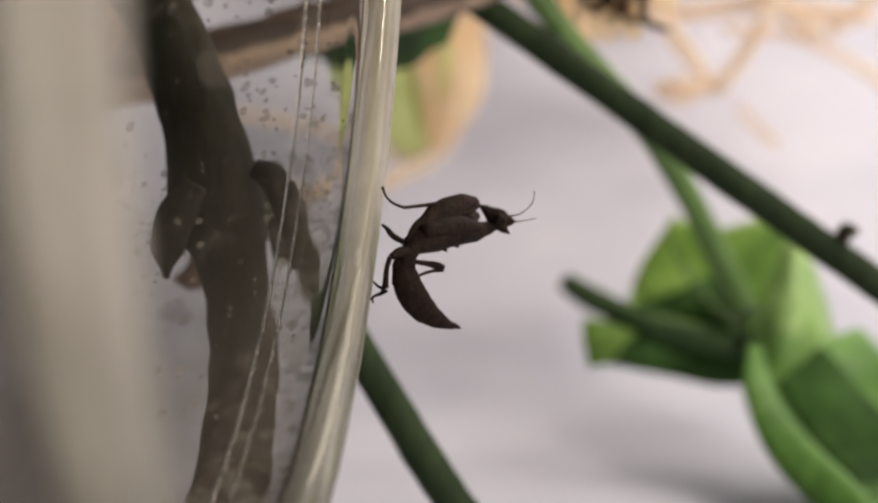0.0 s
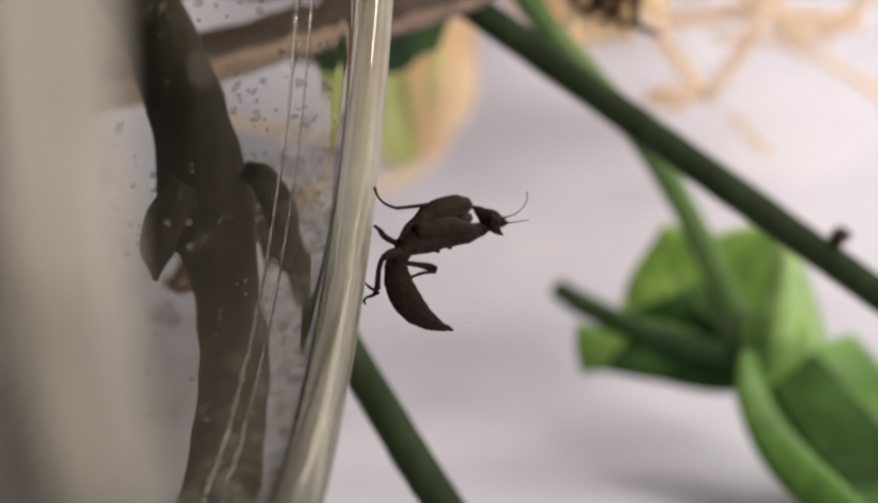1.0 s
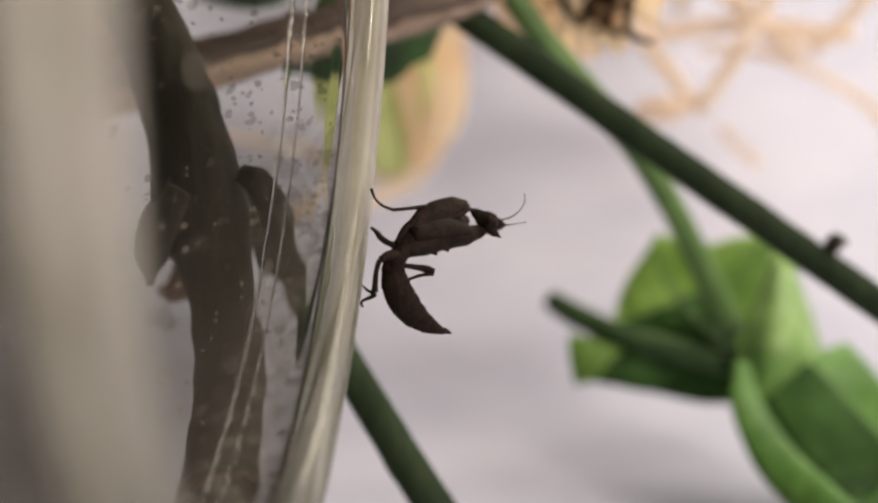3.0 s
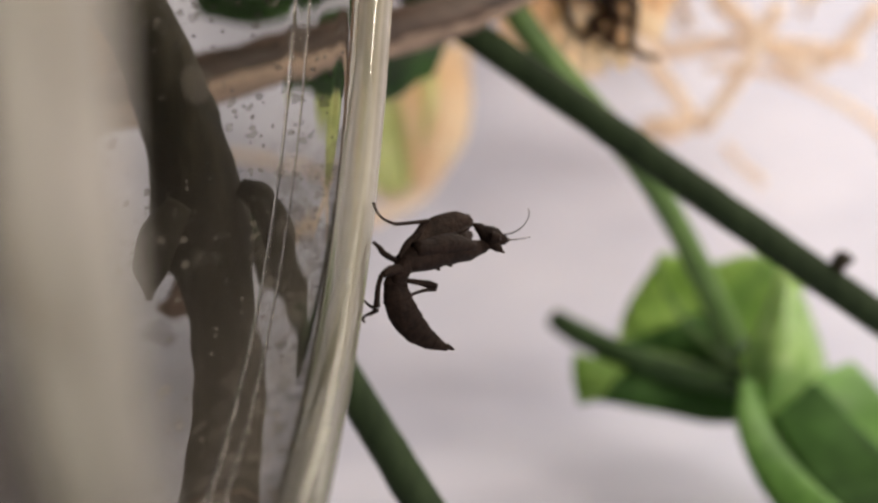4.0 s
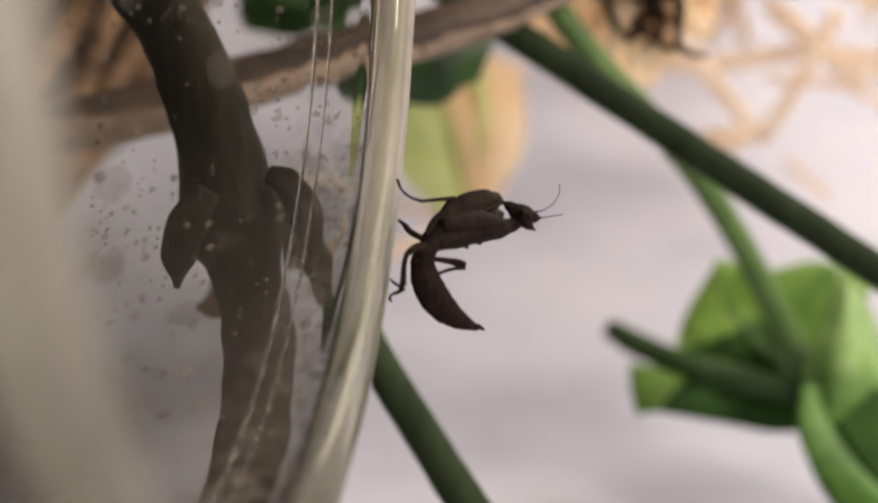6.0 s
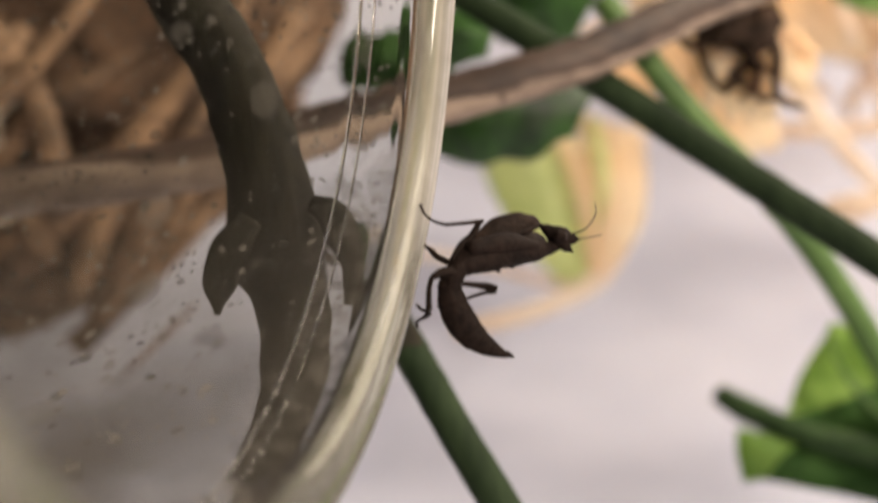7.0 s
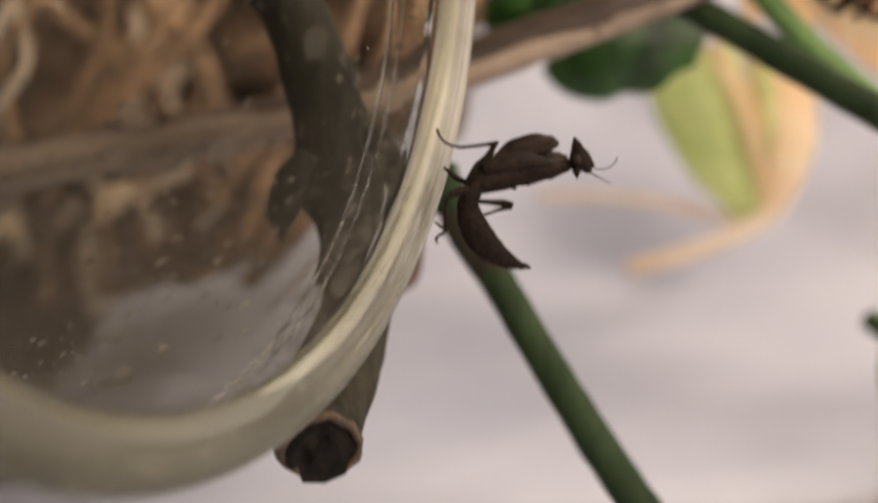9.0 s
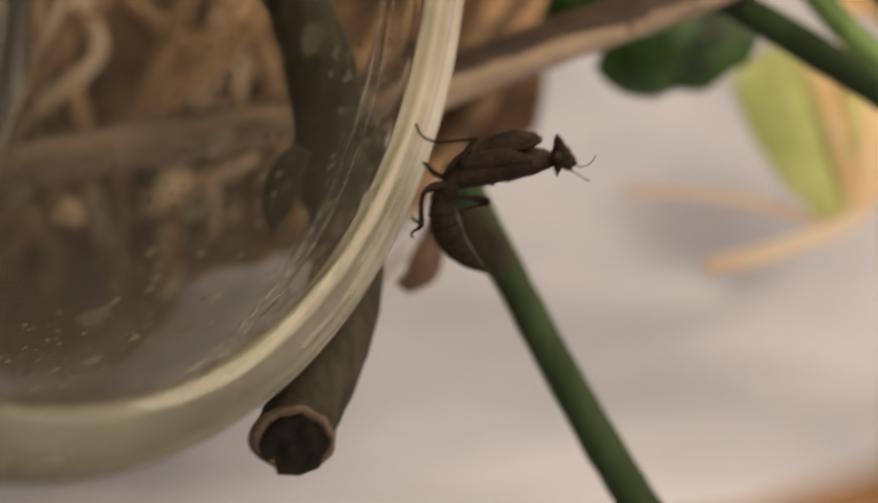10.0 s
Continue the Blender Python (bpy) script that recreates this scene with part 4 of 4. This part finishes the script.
simple_leaf("dead_leaf", [
    [(-0.0979, 0.3350, 0.0692), (-0.0826, 0.3320, 0.0720), (-0.0698, 0.3350, 0.0766)],
    [(-0.0942, 0.3300, 0.0837), (-0.0781, 0.3280, 0.0848), (-0.0650, 0.3300, 0.0856)],
    [(-0.0956, 0.3350, 0.1035), (-0.0787, 0.3320, 0.1025), (-0.0651, 0.3350, 0.1033)]], LITTER, "dark brown dead leaf at the edge of the heap", 8)
straw_heap()


# ------------------------------------------------------------ cork bark
tagged(part("cork_bark", tube([(0.0071, 0.0525, 0.0009), (0.0093, 0.0658, -0.0014), (0.0199, 0.0705, -0.0022), (0.0293, 0.0747, -0.0024), (0.0387, 0.0788, -0.0018), (0.0471, 0.0813, -0.0002), (0.0515, 0.0842, 0.0014), (0.0589, 0.0872, 0.0043)],
       [0.006, 0.006], 14, 6, flat=0.4, rough=0.07), CORK), "curved strip of reddish brown bark on the sheet", "bark")


# ------------------------------------------------------------ mantis
MM = 0.0585 / 1000
WAIST = Vector((-0.00287, 0.1520, 0.0333))


def mantis():
    def q(px, py, dy=0.0):
        return Vector(((px - 735) * MM, dy / 1000, (445 - py) * MM))

    def r(v):
        return [a * MM for a in v] if isinstance(v, (list, tuple)) else v * MM

    thing = empty("mantis_nymph", WAIST)
    tagged(thing, "small dark brown mantis nymph clinging to the glass edge", "mantis")
    part("thorax", tube([q(732, 439), q(750, 432, 0.8), q(778, 427, 2.0), q(812, 419, 3.4), q(846, 413, 4.8), q(872, 407, 6.2), q(889, 402, 7.0)], r([17, 24, 25, 23, 19, 13, 8]), 16, 7, flat=1.0, rough=0.16), MANTIS, thing)
    part("hind_thorax", tube([q(744, 430, 0.3), q(734, 444, 0.1), q(726, 458, 0.1), q(722, 472, 0.2)], r([15, 17, 17, 14]), 14, 5, rough=0.1), MANTIS, thing)
    for x, y, d in ((796, 447, 2.6), (818, 440, 3.6), (852, 429, 5.0)):
        part("spine", tube([q(x - 6, y - 5, d), q(x, y, d), q(x + 3, y + 3, d)], r([6, 4, 1]), 7, 3), MANTIS, thing)
    # forelegs, folded
    for dy, femur, width in ((-1.0, ((748, 414), (768, 394), (796, 374), (826, 361), (848, 358), (859, 360)), [7, 17, 25, 21, 13, 6]),
                             (1.4, ((752, 422), (776, 406), (806, 395), (836, 387), (850, 383), (860, 380)), [8, 18, 23, 20, 13, 6])):
        leg = part("foreleg", tube([q(862, 406, 5.4 + dy), q(815, 402, 3.6 + dy * 1.3), q(756, 414, 1.0 + dy * 1.3)], r([9, 19, 14]), 10, 5), MANTIS, thing)
        part("femur", tube([q(x, y, 2.6 + 5.6 * k / 5 + dy) for k, (x, y) in enumerate(femur)], r(width), 16, 7, flat=0.5, rough=0.18), MANTIS_PALE, leg, "broad brown folded femur")
        part("tibia", tube([q(femur[5][0] - 2, femur[5][1] + 2, 7.8 + dy), q(840, femur[4][1] + 17, 6.4 + dy), q(806, femur[2][1] + 16, 4.2 + dy)], r([6, 6, 2]), 8, 5), MANTIS, leg)
        for k in range(4):
            x, y = 846 - 11 * k, femur[4][1] + 13 + 2 * k
            part("claw", tube([q(x, y - 6, 7.0 - 0.5 * k + dy), q(x - 1, y, 7.0 - 0.5 * k + dy), q(x - 3, y + 6, 7.0 - 0.5 * k + dy)], r([3, 2, 0.6]), 6, 3), MANTIS, leg)
    # walking legs: thigh, shin and foot
    for thigh, ra, shin, rb, foot, rc in (
        ([q(727, 430, -0.4), q(742, 404, 0.4), q(758, 388, 1.0), q(770, 366, 1.4)], [5, 7, 7, 5], [q(778, 363, 1.4), q(750, 367, 0.2), q(722, 371, -1.2)], [4, 3.4, 3.2], [q(722, 371, -1.2), q(703, 364, -1.7), q(690, 352, -1.9), q(685, 340, -2), q(683, 334, -2)], [3.2, 2.6, 2.2, 2.6, 3]),
        ([q(735, 434, 0.4), q(722, 432, 0.1), q(711, 428, -0.2)], [7, 6, 5], [q(711, 428, -0.2), q(699, 420, -0.3), q(692, 410, -0.4)], [5.5, 5, 4.5], [q(692, 410, -0.4), q(686, 405, -0.5), q(681, 401, -0.5)], [4, 3, 2.6]),
        ([q(728, 449, -0.5), q(714, 451, -1.2), q(699, 459, -2)], [10, 9, 6], [q(697, 459, -2), q(691, 479, -2), q(689, 499, -1.9), q(688, 515, -1.8)], [4.5, 4.5, 5, 6], [q(688, 518, -1.8), q(680, 525, -1.6), q(669, 529, -1.6), q(664, 535, -1.6), q(667, 542, -1.6)], [6, 3.6, 2.6, 2.6, 2]),
        ([q(736, 468, 0.8), q(758, 471, 1.4), q(779, 475, 1.9), q(794, 479, 2)], [4, 5, 7, 5], [q(792, 484, 2), q(770, 486, 1.6), q(748, 493, 1)], [3.6, 3, 2.6], [q(748, 493, 1), q(738, 496, 0.6), q(730, 498, 0.2)], [2.4, 2, 2]),
    ):
        leg = part("leg", tube(thigh, r(ra), 9, 6, rough=0.15), MANTIS, thing)
        part("shin", tube(shin, r(rb), 8, 6, rough=0.15), MANTIS, leg)
        part("foot", tube(foot, r(rc), 7, 5, rough=0.15), MANTIS, leg)
    part("toe", tube([q(686, 517, -1.7), q(675, 512, -1.6), q(666, 503, -1.8)], r([4, 3, 2]), 6, 4), MANTIS, thing)
    # abdomen of overlapping rings, with two tail feelers
    ab = empty("abdomen", (0, 0, 0))
    ab.parent = thing
    spine_line = spline([q(724, 448), q(720, 477, 0.3), q(726, 508, 0.7), q(738, 533, 1.1), q(756, 556, 1.6), q(778, 573, 2.1), q(800, 584, 2.7), q(812, 589, 3)], 6)
    girth = values(r([12, 21, 26, 27, 24, 17, 9, 5]), len(spine_line))
    part("abdomen_body", tube(spine_line[::3] + spine_line[-1:], girth[::3] + girth[-1:], 18, 4, flat=0.62, rough=0.06), MANTIS, ab)
    for k in range(4, len(spine_line) - 6, 5):
        a, b, c = spine_line[k - 2], spine_line[k], spine_line[k + 2]
        part("ring", tube([a, b, c], [girth[k - 2] * 1.005, girth[k] * 1.035, girth[k + 2] * 1.055], 18, 3, flat=0.63), MANTIS, ab)
    for x, y in ((809, 591), (824, 592)):
        part("cercus", tube([q(x - 14, y - 8, 2.8), q(x - 6, y - 3, 3), q(x, y, 3)], r([5, 4, 1.5]), 7, 4), MANTIS, ab)
    # head, pivot at the neck
    neck = q(888, 402, 7.0)
    head = empty("head", neck)
    head.parent = thing
    part("skull", tube([q(861, 363, 6.6) - neck, q(874, 372, 6.7) - neck, q(888, 383, 6.9) - neck, q(902, 389, 7.0) - neck, q(917, 392, 7.0) - neck, q(929, 393, 7.0) - neck], r([3, 10, 18, 18, 10, 2]), 16, 6, flat=0.9, rough=0.08), MANTIS, head)
    part("neck", tube([q(880, 409, 6.7) - neck, q(886, 401, 6.9) - neck, q(892, 392, 7.0) - neck], r([8, 10, 12]), 10, 4), MANTIS, head)
    part("jaw", tube([q(896, 398, 6.8) - neck, q(905, 406, 6.6) - neck, q(918, 417, 6.4) - neck], r([12, 9, 1.5]), 10, 5, flat=0.8), MANTIS, head)
    for a, b, rad in ((q(896, 388, 5.7) - neck, q(910, 391, 5.5) - neck, [10, 7]), (q(896, 386, 8.2) - neck, q(912, 390, 8.4) - neck, [10, 7])):
        part("eye", tube([a, (a + b) / 2, b], r(rad), 12, 5), MANTIS, head, "dark bulging compound eye")
    part("antenna", tube([q(916, 383, 6.8) - neck, q(936, 379, 6.8) - neck, q(953, 367, 6.4) - neck, q(963, 350, 6.2) - neck, q(962, 335, 6.0) - neck], r([1.6, 0.9, 0.7]), 6, 6), MANTIS, head)
    part("antenna", tube([q(922, 394, 6.8) - neck, q(945, 391, 7.2) - neck, q(968, 387, 7.8) - neck], r([1.6, 0.9, 0.7]), 6, 6), MANTIS, head)
    return thing, head, ab, neck


MANTIS_THING, HEAD, ABDOMEN, NECK = mantis()


# ------------------------------------------------------------ what moves
def motions():
    n = NECK
    walk(HEAD, [(0.0, pose(*n)), (7.8, pose(*n)), (8.05, pose(*n, 0, 46, -10)), (10.0, pose(*n, 0, 46, -10))])
    w = WAIST
    walk(MANTIS_THING, [(0.0, pose(*w)), (5.8, pose(*w)), (6.8, pose(*w, 0, -3, -4)), (9.7, pose(*w, 0, -3, -4)), (10.0, pose(w.x + 0.0006, w.y, w.z + 0.0003, 0, -3, -4))])
    walk(ABDOMEN, [(0.0, pose(0, 0, 0)), (5.8, pose(0, 0, 0)), (6.8, pose(0, 0, 0, 0, 3, 4)), (9.78, pose(0, 0, 0, 0, 3, 4)), (10.0, pose(0, 0, 0, 0, 11, 16))])


motions()
